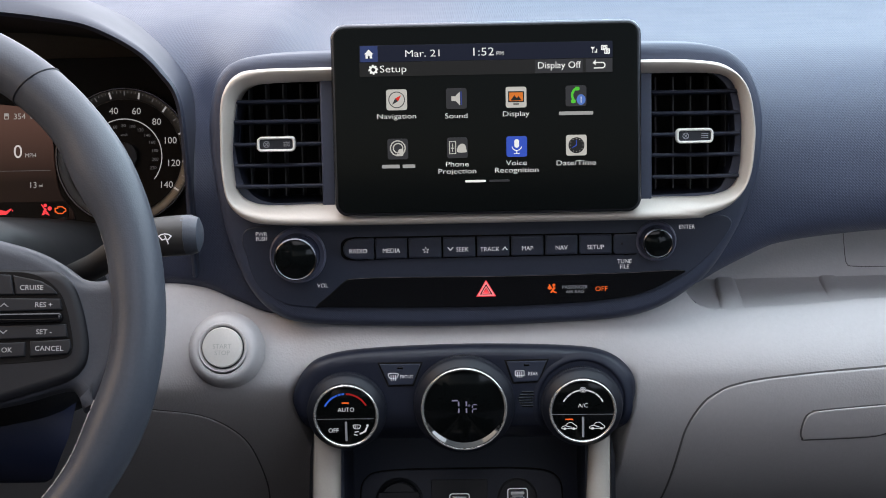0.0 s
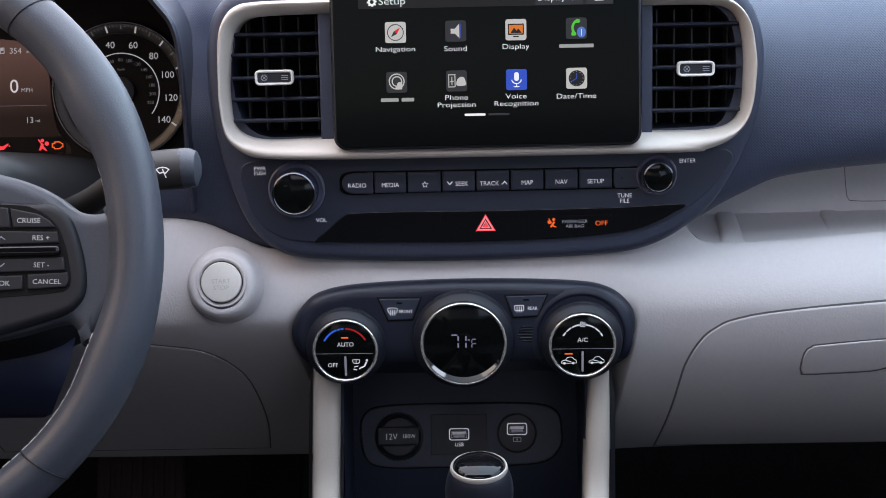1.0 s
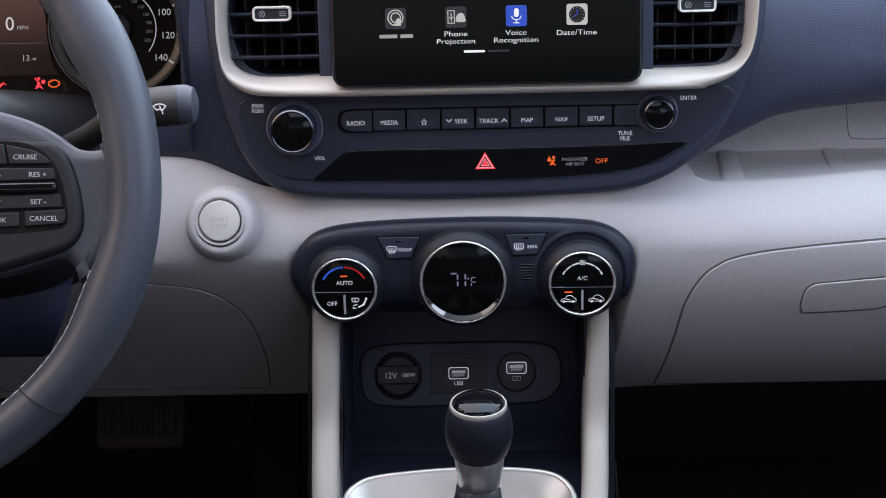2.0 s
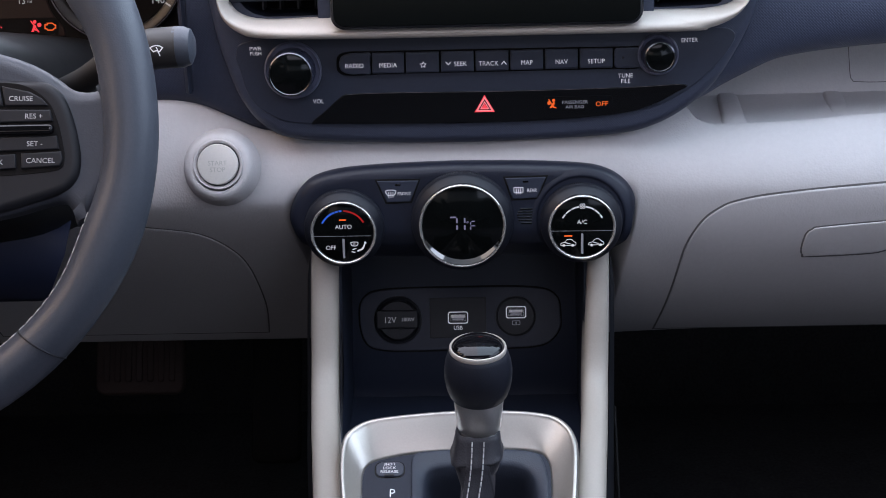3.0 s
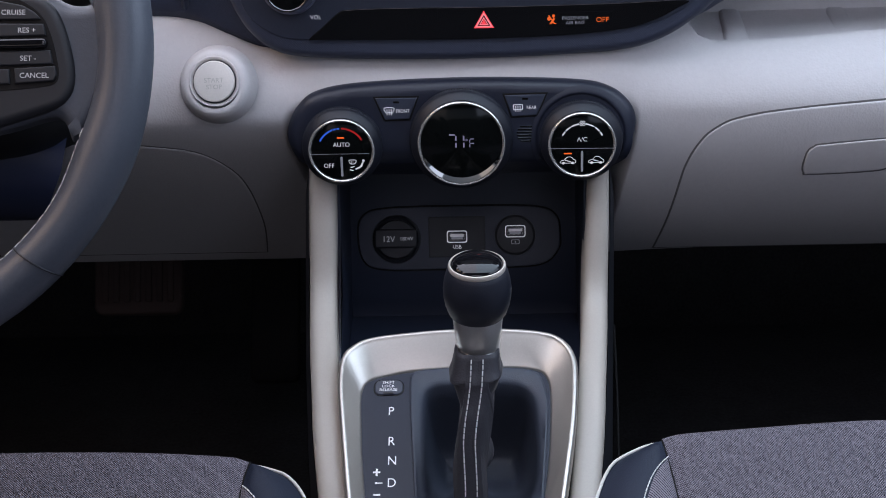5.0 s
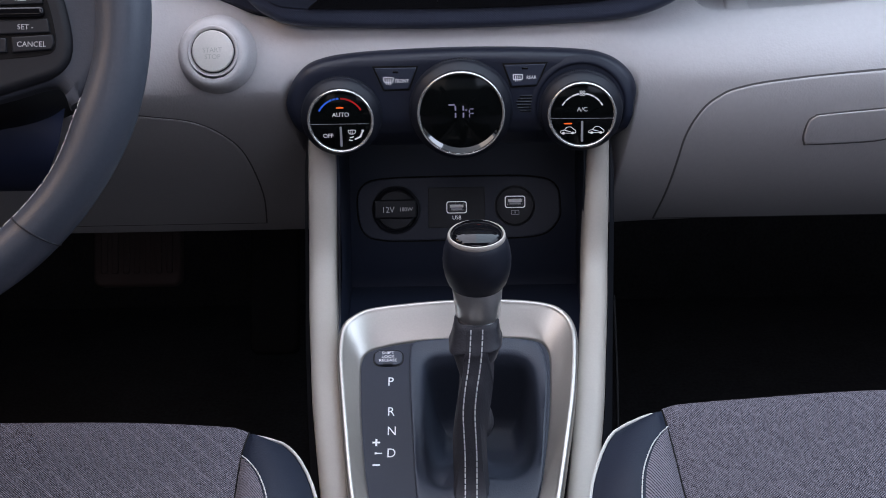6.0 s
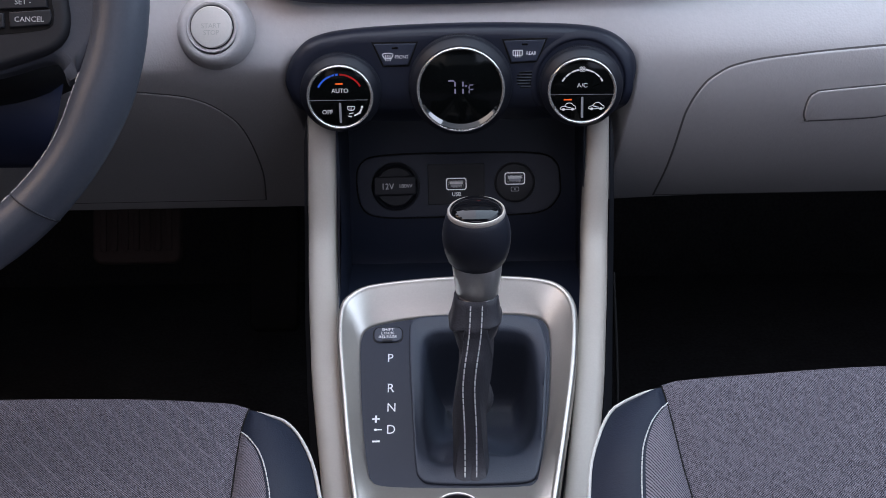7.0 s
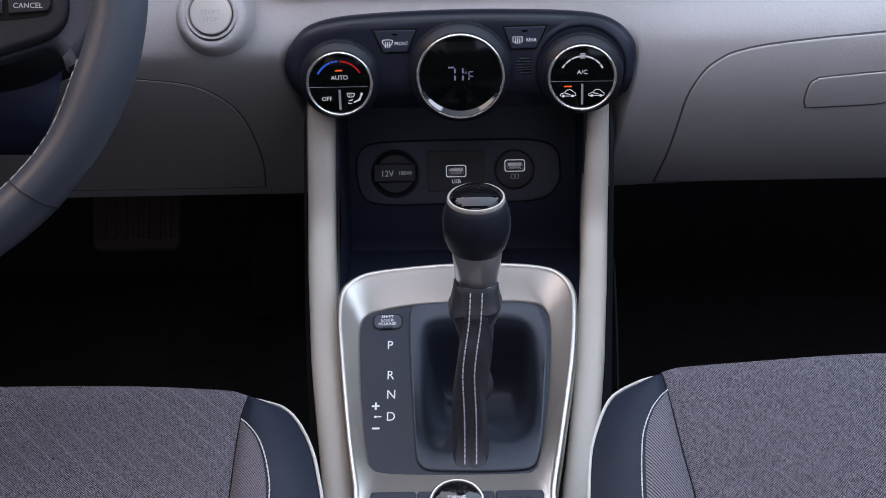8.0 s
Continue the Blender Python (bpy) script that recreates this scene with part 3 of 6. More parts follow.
knee_loop = smooth([(-395.5, 485.4), (-326.3, 485.4), (-276.8, 485.4), (-245.2, 483.4), (-227.4, 481.3), (-197.5, 474.3), (-178.1, 456.5), (-168.1, 429.4), (-165.9, 375.5), (-171.8, 328.9)], 6, closed=False) + poly((-172.3, 326.7), (-400, 326.7))
panel_with_seam("knee_panel", knee_loop, 1.2, dash, BEIGE, "beige knee panel with a curved shut line")

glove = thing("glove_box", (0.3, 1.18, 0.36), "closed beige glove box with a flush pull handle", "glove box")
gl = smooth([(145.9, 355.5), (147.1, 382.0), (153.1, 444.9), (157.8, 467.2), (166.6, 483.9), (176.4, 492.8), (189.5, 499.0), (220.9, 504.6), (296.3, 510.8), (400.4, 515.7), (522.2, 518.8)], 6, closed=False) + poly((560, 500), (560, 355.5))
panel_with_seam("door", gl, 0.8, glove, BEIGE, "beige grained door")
hd = smooth([(239.9, 458.8), (241.5, 470.9), (245.6, 475.3), (252.5, 477.2), (298.3, 481.2), (346.0, 483.9), (367.4, 477.8), (363.0, 461.6), (347.2, 456.0), (306.8, 457.0), (290.6, 453.1), (246.6, 451.0), (241.7, 452.3)], 5)
part("shut_line", moulded(inset(hd, -1.0), 0, 1.45, 0.1, 1), SEAM, glove)
part("handle", moulded(hd, 0, 2.2, 1.2, 3), BEIGE, glove, "flush beige pull handle")

# ---- start button ----
CAP = material("bright_satin_cap", (0.80, 0.76, 0.71), 0.34, metal=0.35, grain=0.05, grain_size=0.0005, vary=0.04)
BEI = Plane(-0.1730, 1.1450, 0.5370, 20)
start = thing("start_button", (-0.177, 1.166, 0.51), "round satin silver engine start button in a beige collar", "button")
part("collar", turned(BEI, 0, -1.5, [(27.5, -16), (25.6, -7), (24.2, -1.6), (22.6, 1.6), (20.6, 3.1), (18.9, 3.5), (17.2, 3.4)], cap1=False), BEIGE, start, "raised beige collar", angle=70)
part("ring", turned(BEI, 0, 0, [(17.6, 0), (17.6, 4.0), (17.0, 4.6), (16.0, 4.4), (15.2, 3.2), (14.7, 2.0)], cap1=True), BEIGE, start, "beige inner ring")
part("gap", turned(BEI, 0, 0, [(14.9, 0), (14.9, 3.0)]), BLACK, start)
part("cap", turned(BEI, 0, 0, [(14.2, 2), (14.2, 5.0), (13.5, 5.9), (10, 6.3), (0, 6.5)]), CAP, start, "satin silver push cap")
lettering(BEI, "START\nSTOP", 0, -1.5, 6.6, 3.2, PIPING, start)

# ---- fascia with radio controls and air vents ----
fascia = thing("radio_panel", (0.012, 1.16, 0.548), "dark navy centre fascia with radio keys and two knobs", "control panel")
face = smooth([(-173, 30), (-178, 65), (-178, 100), (-168, 128), (-142, 138), (-60, 140), (14, 141), (100, 142), (166, 140), (192, 128), (205, 100), (206, 66), (201, 40), (191, 14),
               (173, -16), (153.5, -33.5), (133, -45), (108.5, -51.4), (68, -54), (8, -55.6), (-52, -55), (-117, -51.5), (-142, -41), (-157.5, -21), (-168, 8)], 6)
hole = [Vector((p.x, p.y + 83.5)) for p in smooth([(-158, 16), (-150, 36), (-92, 39.5), (121, 40.5), (174, 35), (186.5, 0), (179, -38), (146, -46.5), (-92, -47.5), (-147, -44), (-160.5, -10)], 6)]
turns = [2 * math.pi * k / 220 for k in range(220)]
MID = (14, 75)
lip = [[(inset(face, 7 * (1 - math.cos(radians(a)))), -7 + 7 * math.sin(radians(a))) for a in (0, 18, 36, 54, 72, 90)]][0]
part("fascia", rings(RAD, [(cast(face, MID, turns), -45)] + [(cast(l, MID, turns), w) for l, w in lip] + [(cast(hole, MID, turns), 0), (cast(hole, MID, turns), -45)]), FASCIA, fascia, "navy fine-grained surround")
inner = smooth([(-158, 10), (-156, 0), (-150, -20), (-135.4, -33), (-115.6, -38.5), (-52, -40.4), (8, -41), (68, -39.6), (104, -36.5), (132, -31), (154, -19.5), (170, -6), (180, 6), (185, 16), (180, 21.5), (165, 22), (120, 21), (14, 21), (-100, 20.5), (-150, 19)], 6)
part("control_face", slab(RAD, inner, -6, 0.8, 0.7, 3), NAVY, fascia, "smooth dark navy control face")
strip = smooth([(-107.6, -38.4), (-98, -30), (-87, -20.5), (-80, -18.6), (-51, -18), (28.7, -18.4), (108, -17.6), (151, -16.4), (144, -22.5), (128, -30.5), (108, -35.6), (68.3, -39), (8.4, -40.4), (-52, -39.9), (-100, -38.9)], 5)
part("gloss_strip", slab(RAD, strip, -2, 2.0, 0.4, 2), PIANO, fascia, "black gloss indicator strip")


def vent_trim():
    out = smooth([(-167.4, 20), (-164, 34), (-155.5, 44), (-140, 47.5), (-92, 48), (14, 49), (121, 49), (163, 47.5), (181, 42), (193, 28), (197.5, 5), (197.5, -10), (195.5, -28), (190.5, -41), (180.5, -51.5),
                  (165, -57.8), (146, -60), (14, -60.5), (-92, -60.4), (-136, -59), (-153, -54.8), (-164.4, -43), (-168, -22), (-168.2, -5)], 5)
    inn = smooth([(-159.4, 16), (-156.4, 28), (-149, 35), (-136, 37.5), (-92, 38.5), (14, 39), (121, 39.5), (162, 39.2), (180, 36.2), (188.0, 24), (190.8, 5), (190.8, -10), (190.0, -26), (187.2, -36), (180, -43),
                  (165, -46.0), (146, -46.2), (14, -46), (-92, -46.5), (-131, -47.4), (-149.5, -45), (-159.5, -36.5), (-161.8, -20), (-161.8, -5)], 5)
    mid = (14, -5)
    turns = [math.atan2(p.y - mid[1], p.x - mid[0]) for p in out]
    inn = cast(inn, mid, turns)

    def between(t):
        return [a + (b - a) * t for a, b in zip(out, inn)]

    part("trim_ring", rings(VENT, [(out, -14), (out, 4.6), (between(0.06), 6.4), (between(0.16), 7.4), (between(0.28), 7.2), (between(0.42), 6.0), (between(0.95), -1.2), (inn, -3), (inn, -30)]), SILVER, fascia, "satin silver trim loop", angle=50)
    # backing and duct coloured near black for the shade behind the slats
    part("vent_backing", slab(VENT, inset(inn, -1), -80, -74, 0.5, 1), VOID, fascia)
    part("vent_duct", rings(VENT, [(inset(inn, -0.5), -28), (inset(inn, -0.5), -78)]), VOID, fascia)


vent_trim()


def air_vent(u0, u1, tab, post, slats, group="air vents beside the screen"):
    vent = thing("air_vent", VENT.at((u0 + u1) / 2, -46, -10), "black dashboard air vent with horizontal slats and chrome-framed tab", "air vent", group)
    for v in slats:
        bm = bmesh.new()
        prof = [(-24, -3.2), (-4, -1.7), (-1.0, -1.3), (0, -0.5), (0.1, 0.4), (-0.6, 1.1), (-3, 1.4), (-24, -0.6)]
        ends = []
        for i in range(9):
            u = u0 + (u1 - u0) * i / 8
            bow = -1.5 * (2 * i / 8 - 1) ** 2
            ends.append([VENT.at(u, v + b, -5 + a + bow) for a, b in prof])
        loft(ends, True, True, bm=bm)
        part("slat", bm, DEEP_NAVY, vent)
    for k in range(5):
        u = u0 + (u1 - u0) * (k + 0.6) / 5
        part("vane", slab(VENT, poly((u - 0.6, -43), (u + 0.6, -43), (u + 0.6, 36), (u - 0.6, 36)), -50, -33, 0.25, 1), VANE, vent)
    part("side_post", slab(VENT, poly((post[0], -47), (post[1], -47), (post[1], 40), (post[0], 40)), -40, -2, 1.2, 2), FASCIA, vent, "dark grey post beside the slats")
    a, b, c, d = tab
    frame_loop = rrect(a, b, c, d, 3.2)
    knob = part("tab", slab(VENT, inset(frame_loop, 1.2), -14, 0.6, 0.6, 2), BLACK, vent, "black adjuster tab")
    part("tab_frame", rings(VENT, [(frame_loop, -5), (frame_loop, 1.0), (inset(frame_loop, 0.7), 1.9), (inset(frame_loop, 1.5), 1.6), (inset(frame_loop, 1.9), 0.2)]), BRIGHT_FRAME, knob, "chrome frame")
    m = (b + d) / 2
    part("mark", rings(VENT, [(circle(a + 6.5, m, 2.2, 20), 0.9), (circle(a + 6.5, m, 1.8, 20), 0.9)]), GREY_PRINT, knob)
    for turn in (45, 135):
        d = Vector((math.cos(radians(turn)), math.sin(radians(turn))))
        n = Vector((-d.y, d.x)) * 0.18
        hub = Vector((a + 6.5, m))
        part("mark", slab(VENT, [hub - d * 1.8 - n, hub + d * 1.8 - n, hub + d * 1.8 + n, hub - d * 1.8 + n], 0.5, 0.85, 0.03, 1), GREY_PRINT, knob)
    for k in (-1, 0, 1):
        part("mark", slab(VENT, rrect(c - 8.2, m + k * 1.3 - 0.2, c - 3.6, m + k * 1.3 + 0.2, 0.1), 0.4, 0.85, 0.03, 1), GREY_PRINT, knob)


air_vent(-160, -99, (-143.4, -9.0, -117, 1.3), (-99.5, -90), (25.2, 11.4, -4.4, -19, -33.5))
air_vent(127, 188.5, (144.4, -8.6, 169.8, 1.6), (119.5, 128), (26.4, 11.8, -2.8, -17, -32))


def knob_on(pl, u, v, r, skirt, h):
    base = part("knob", turned(pl, u, v, [(r + 1.6, 1.8), (r + 1.0, 4), (r + 0.6, h - 2), (r - 0.4, h - 1)]), NAVY_GLOSS, fascia, "round dark rotary knob")
    part("knob_skirt", turned(pl, u, v, [(skirt + 0.8, 1), (skirt + 0.5, 3.0), (skirt - 0.4, 3.8), (skirt - 1.2, 3.2), (skirt - 2.0, 2.6), (r + 1.0, 2.2)]), SKIRT, base, "satin navy skirt")
    part("knob_ring", turned(pl, u, v, [(r + 0.7, h - 4), (r + 0.5, h - 0.9), (r - 0.3, h - 0.3), (r - 0.9, h - 0.9)], cap1=False), DARK_CHROME, base, "thin bright ring")
    part("knob_cap", turned(pl, u, v, [(r - 0.7, h - 4), (r - 0.8, h - 0.9), (r - 1.4, h - 0.5), (0, h - 0.2)]), GLASS, base, "black gloss cap")


knob_on(RAD, -119.2, -1.2, 14.4, 19.2, 20.0)
knob_on(RAD, 132.1, 4.6, 9.9, 13.6, 15.0)


def symbol(pl, loops, w, mat, parent, name="symbol"):
    bm = bmesh.new()
    for loop in loops:
        if isinstance(loop, tuple):
            rings(pl, [(loop[0], w), (loop[1], w)], bm=bm)
        else:
            f = bm.faces.new([bm.verts.new(pl.at(p.x, p.y, w)) for p in loop])
            bmesh.ops.triangulate(bm, faces=[f])
    return part(name, bm, mat, parent)


def outline_of(loop, t):
    return (loop, inset(loop, t))


def keys():
    edges = [-88, -65, -41.7, -17.6, 6.2, 30.1, 53.9, 77.7, 101.5]
    words = ["RADIO", "MEDIA", "", "SEEK", "TRACK", "MAP", "NAV", "SETUP"]
    plate = smooth([(-89, 2.5), (-87.5, 8.5), (-80, 11), (-60, 11), (60, 11), (100, 10.7), (112, 10.6), (119.0, 10.4), (121.5, 3), (119, -4.4), (110, -4.7), (100, -4.8), (-40, -5), (-78, -5.8), (-87.5, -3.5)], 5)
    part("key_recess", slab(RAD, plate, 0, 1.9, 0.3, 1), PIANO, fascia)
    part("key_filler", slab(RAD, rrect(102.2, -4.0, 121.0, 9.9, 2.5), 1, 3.0, 0.6, 2), NAVY, fascia)
    part("reset_hole", slab(RAD, circle(108, 3.2, 0.9, 12), 2, 3.5, 0.1, 1), BLACK, fascia)
    for i, word in enumerate(words):
        a, b = edges[i] + 0.6, edges[i + 1] - 0.6
        lo = -4.6 + 0.15 * i
        loop = rrect(a, lo, b, 9.8, 0.8)
        if i == 0:
            loop = smooth([(a + 0.3, 2.6), (a + 2.2, 7.6), (a + 8, 9.8), (b - 6, 9.8), (b, 9.8), (b, 2), (b, lo), (b - 6, lo), (a + 8, lo), (a + 2.2, -2.2)], 5)
        key = part("key", slab(RAD, loop, 1, 4.2, 0.9, 3), NAVY, fascia)
        mid = (a + b) / 2
        if word == "SEEK":
            lettering(RAD, word, mid + 2.2, 1.4, 4.35, 3.1, PRINT, key, wide=0.95)
            symbol(RAD, [poly((a + 3.0, 3.0), (a + 5.2, 0.4), (a + 7.4, 3.0), (a + 6.6, 3.0), (a + 5.2, 1.4), (a + 3.8, 3.0))], 4.35, PRINT, key)
        elif word == "TRACK":
            lettering(RAD, word, mid - 2.4, 1.3, 4.35, 3.1, PRINT, key, wide=0.95)
            symbol(RAD, [poly((b - 5.4, 0.3), (b - 4.6, 0.3), (b - 3.2, 2.0), (b - 1.8, 0.3), (b - 1.0, 0.3), (b - 3.2, 3.0))], 4.35, PRINT, key)
        elif word:
            lettering(RAD, word, mid, 1.4, 4.35, 3.1, PRINT, key, wide=0.95)
        else:
            star = [Vector((mid + 0.5 + (2.6 if k % 2 == 0 else 1.15) * math.sin(math.pi * k / 5), 1.2 + (2.6 if k % 2 == 0 else 1.15) * math.cos(math.pi * k / 5))) for k in range(10)]
            thin = [Vector((mid + 0.5 + (p.x - mid - 0.5) * 0.66, 1.2 + (p.y - 1.2) * 0.66)) for p in star]
            symbol(RAD, [(star, thin)], 4.35, PRINT, key)
    lettering(RAD, "PWR", -144.5, 14.2, 1.0, 2.7, PRINT, fascia)
    lettering(RAD, "PUSH", -144.4, 10.8, 1.0, 2.5, PRINT, fascia, wide=0.95)
    lettering(RAD, "VOL", -102.6, -23.3, 1.0, 2.8, PRINT, fascia)
    lettering(RAD, "ENTER", 153.6, 14.1, 1.0, 2.8, PRINT, fascia, wide=0.95)
    lettering(RAD, "TUNE", 110.1, -9.6, 1.0, 2.9, PRINT, fascia, wide=0.95)
    lettering(RAD, "FILE", 110.1, -13.4, 1.0, 2.9, PRINT, fascia, wide=0.95)


keys()


def strip_marks():
    haz = part("hazard_key", slab(RAD, poly((-19, -40), (43, -40), (43, -19), (-19, -19)), 1.5, 2.15, 0.2, 1), PIANO, fascia, "black gloss hazard key")
    t1 = poly((12.7, -20.9), (5.6, -32.9), (19.8, -32.9))
    t2 = inset(t1, 1.5)
    t3 = inset(t1, 2.2)
    t4 = inset(t1, 2.8)
    rim_edge = inset(t1, 0.55)
    symbol(RAD, [(t1, rim_edge)], 2.4, LAMP_RED, haz, "triangle")
    symbol(RAD, [(rim_edge, t2), (t3, t4)], 2.4, HAZARD, haz, "triangle")
    symbol(RAD, [poly((12.7, -27), (10.3, -31), (15.1, -31))], 2.4, LAMP_RED, haz, "triangle")
    lamp = part("airbag_lamp", slab(RAD, rrect(54, -34, 101, -23, 1), 1.5, 2.1, 0.1, 1), PIANO, fascia)
    lettering(RAD, "PASSENGER\nAIR BAG", 75.2, -28.8, 2.3, 2.3, GREY_PRINT, lamp, wide=1.05)
    lettering(RAD, "OFF", 93.8, -28.7, 2.3, 3.4, LAMP_ORANGE, lamp, wide=1.05)
    symbol(RAD, [circle(60.4, -25.6, 1.1, 14), poly((57.5, -31), (59.0, -31.2), (61.6, -27.6), (60.2, -26.8)), poly((59.8, -29.5), (62.3, -30.6), (62.2, -31.3), (59.6, -30.6)), poly((56.6, -25.0), (57.3, -24.7), (61.4, -30.9), (60.9, -31.3)), circle(57.4, -27.4, 1.4, 14)], 2.3, LAMP_ORANGE, lamp)


strip_marks()

# ---- touchscreen ----
screen = thing("touchscreen", (0.0149, 1.14, 0.632), "tablet-like touchscreen showing a setup menu of eight icons", "touchscreen")
outer = rrect(-89.2, 0.2, 118.7, 129.0, 9, 8)
part("housing", slab(SCR, outer, -16, 0.0, 1.6, 4), BLACK, screen, "black housing")
part("edge", rings(SCR, [(inset(outer, -0.5), -12), (inset(outer, -0.7), -2.2), (inset(outer, -0.2), -0.9), (inset(outer, 0.5), -0.4)]), DARK_CHROME, screen, "thin dark metal edge")
part("glass", slab(SCR, inset(outer, 1.6), -1, 0.7, 0.5, 2), GLASS, screen, "black display glass")


def rect_on(pl, u0, v0, u1, v1, w, mat, parent, name, r=0.3):
    return part(name, slab(pl, rrect(u0, v0, u1, v1, r, 4), w - 0.25, w, 0.05, 1), mat, parent)


def menu():
    bar = rect_on(SCR, -70.5, 104.3, 100, 115.4, 0.95, UI_NAVY, screen, "status_bar")
    bar2 = rect_on(SCR, -70.5, 94.6, 100, 104.1, 0.95, UI_DIM, screen, "title_bar")
    home = rect_on(SCR, -69.8, 104.4, -58, 115.2, 1.1, glow("ui_home_blue", (0.035, 0.055, 0.16), 0.8), screen, "home_key")
    symbol(SCR, [poly((-67.2, 109.6), (-64, 112.8), (-60.8, 109.6)), poly((-66.2, 109.7), (-66.2, 106.8), (-61.8, 106.8), (-61.8, 109.7))], 1.3, UI_WHITE, home)
    symbol(SCR, [poly((-64.6, 108.6), (-64.6, 106.7), (-63.4, 106.7), (-63.4, 108.6))], 1.4, UI_NAVY, home)
    lettering(SCR, "Mar. 21", -27.3, 109.6, 1.2, 4.7, UI_WHITE, bar, wide=1.22, bold=-0.006)
    lettering(SCR, "1:52", 12.6, 109.9, 1.2, 5.4, UI_WHITE, bar, wide=1.22, bold=-0.006)
    lettering(SCR, "PM", 24.4, 108.6, 1.2, 2.6, UI_WHITE, bar, wide=1.1)
    symbol(SCR, [poly((85.2, 111.6), (88.2, 111.6), (86.7, 109.6)), poly((86.5, 110), (86.9, 110), (86.9, 107.6), (86.5, 107.6)), poly((88.0, 107.6), (88.6, 107.6), (88.6, 109.0), (88.0, 109.0)), poly((89.0, 107.6), (89.6, 107.6), (89.6, 110.2), (89.0, 110.2))], 1.2, UI_WHITE, bar, "signal_mark")
    symbol(SCR, [rrect(92.2, 109.4, 96.6, 112.6, 0.4), rrect(94.4, 106.8, 98.2, 110.4, 0.4)], 1.2, UI_WHITE, bar, "data_mark")
    symbol(SCR, [rrect(92.8, 110.2, 93.2, 112.0, 0.05), rrect(94.0, 110.8, 95.0, 111.2, 0.05), rrect(95.6, 111.2, 96.2, 111.6, 0.05), rrect(95.2, 107.4, 95.6, 109.6, 0.05), rrect(96.8, 107.4, 97.2, 109.6, 0.05)], 1.3, UI_NAVY, bar, "data_mark")
    gear = [Vector((-61.2 + (3.4 if (k // 2) % 2 == 0 else 2.6) * math.cos(2 * math.pi * k / 32), 99.2 + (3.4 if (k // 2) % 2 == 0 else 2.6) * math.sin(2 * math.pi * k / 32))) for k in range(32)]
    symbol(SCR, [(gear, circle(-61.2, 99.2, 1.3, 32))], 1.2, UI_WHITE, bar2, "gear_mark")
    lettering(SCR, "Setup", -47.8, 98.8, 1.2, 4.7, UI_WHITE, bar2, wide=1.22, bold=-0.006)
    off = rect_on(SCR, 48, 94.9, 79.8, 103.7, 1.1, UI_GREY, screen, "display_off_key")
    lettering(SCR, "Display Off", 63.9, 99.3, 1.3, 4.4, UI_WHITE, off, wide=1.02)
    back = rect_on(SCR, 82, 94.9, 99.6, 103.7, 1.1, UI_GREY, screen, "back_key")
    symbol(SCR, [poly((86.4, 101), (88.6, 103), (88.6, 99.2)), poly((88.4, 101.5), (93, 101.5), (93, 100.7), (88.4, 100.7)), arc_band(93, 99.3, 1.4, 2.2, 90, -90, 10), poly((87.4, 97.9), (93, 97.9), (93, 97.1), (87.4, 97.1))], 1.3, UI_WHITE, back)
    NUM_PALE = glow("ui_soft_white", (0.40, 0.40, 0.38), 0.75)
    pale = glow("ui_pale", (0.62, 0.60, 0.54), 0.75)
    us, rows = (-45.9, -5.5, 34.8, 75.2), (78.7, 45.4)
    cells = [("Navigation", pale), ("Sound", UI_GREY), ("Display", pale), ("", UI_GREY), ("", UI_GREY), ("Phone\nProjection", UI_GREY), ("Voice\nRecognition", UI_BLUE), ("Date/Time", pale)]
    for i, (word, mat) in enumerate(cells):
        u, v = us[i % 4], rows[i // 4] + 0.12 * (i % 4)
        icon = rect_on(SCR, u - 7, v - 7, u + 7, v + 7, 1.0, mat, screen, "icon", 1.6)
        lv = v - (11.6 if i < 4 else 11.8) - (2.2 if "\n" in word else 0)
        if word:
            lettering(SCR, word, u - 0.3, lv, 1.0, 3.4, UI_WHITE, icon, wide=1.30, bold=-0.008)
        else:
            for a, b in ([(-11.5, 11.5)] if i == 3 else [(-11.0, 1.0), (3.0, 11.5)]):
                part("plain_bar", slab(SCR, rrect(u + a, lv - 1.2, u + b, lv + 1.2, 0.4), 0.8, 1.0, 0.05, 1), NUM_PALE, icon)
        w = 1.25
        if i == 0:
            symbol(SCR, [(circle(u, v, 5.6, 32), circle(u, v, 5.0, 32))], w, UI_GREY, icon)
            symbol(SCR, [poly((u + 3.2, v + 3.2), (u - 1.0, v + 1.0), (u + 1.0, v - 1.0))], w + 0.1, UI_RED, icon)
            symbol(SCR, [poly((u - 3.2, v - 3.2), (u + 1.0, v - 1.0), (u - 1.0, v + 1.0))], w, UI_GREY, icon)
        elif i == 1:
            symbol(SCR, [poly((u - 3.4, v + 1.6), (u - 0.6, v + 1.6), (u + 2.4, v + 4.8), (u + 2.4, v - 4.8), (u - 0.6, v - 1.6), (u - 3.4, v - 1.6))], w, pale, icon)
            symbol(SCR, [poly((u + 3.0, v + 4.6), (u + 3.4, v + 4.6), (u + 3.4, v - 4.6), (u + 3.0, v - 4.6))], w, UI_BLUE, icon)
        elif i == 2:
            symbol(SCR, [rrect(u - 5.4, v - 3.4, u + 5.4, v + 4.0, 0.4), rrect(u - 2, v - 5, u + 2, v - 4.2, 0.2)], w, UI_DIM, icon)
            symbol(SCR, [rrect(u - 4.6, v - 2.6, u + 4.6, v + 3.2, 0.2)], w + 0.1, UI_ORANGE, icon)
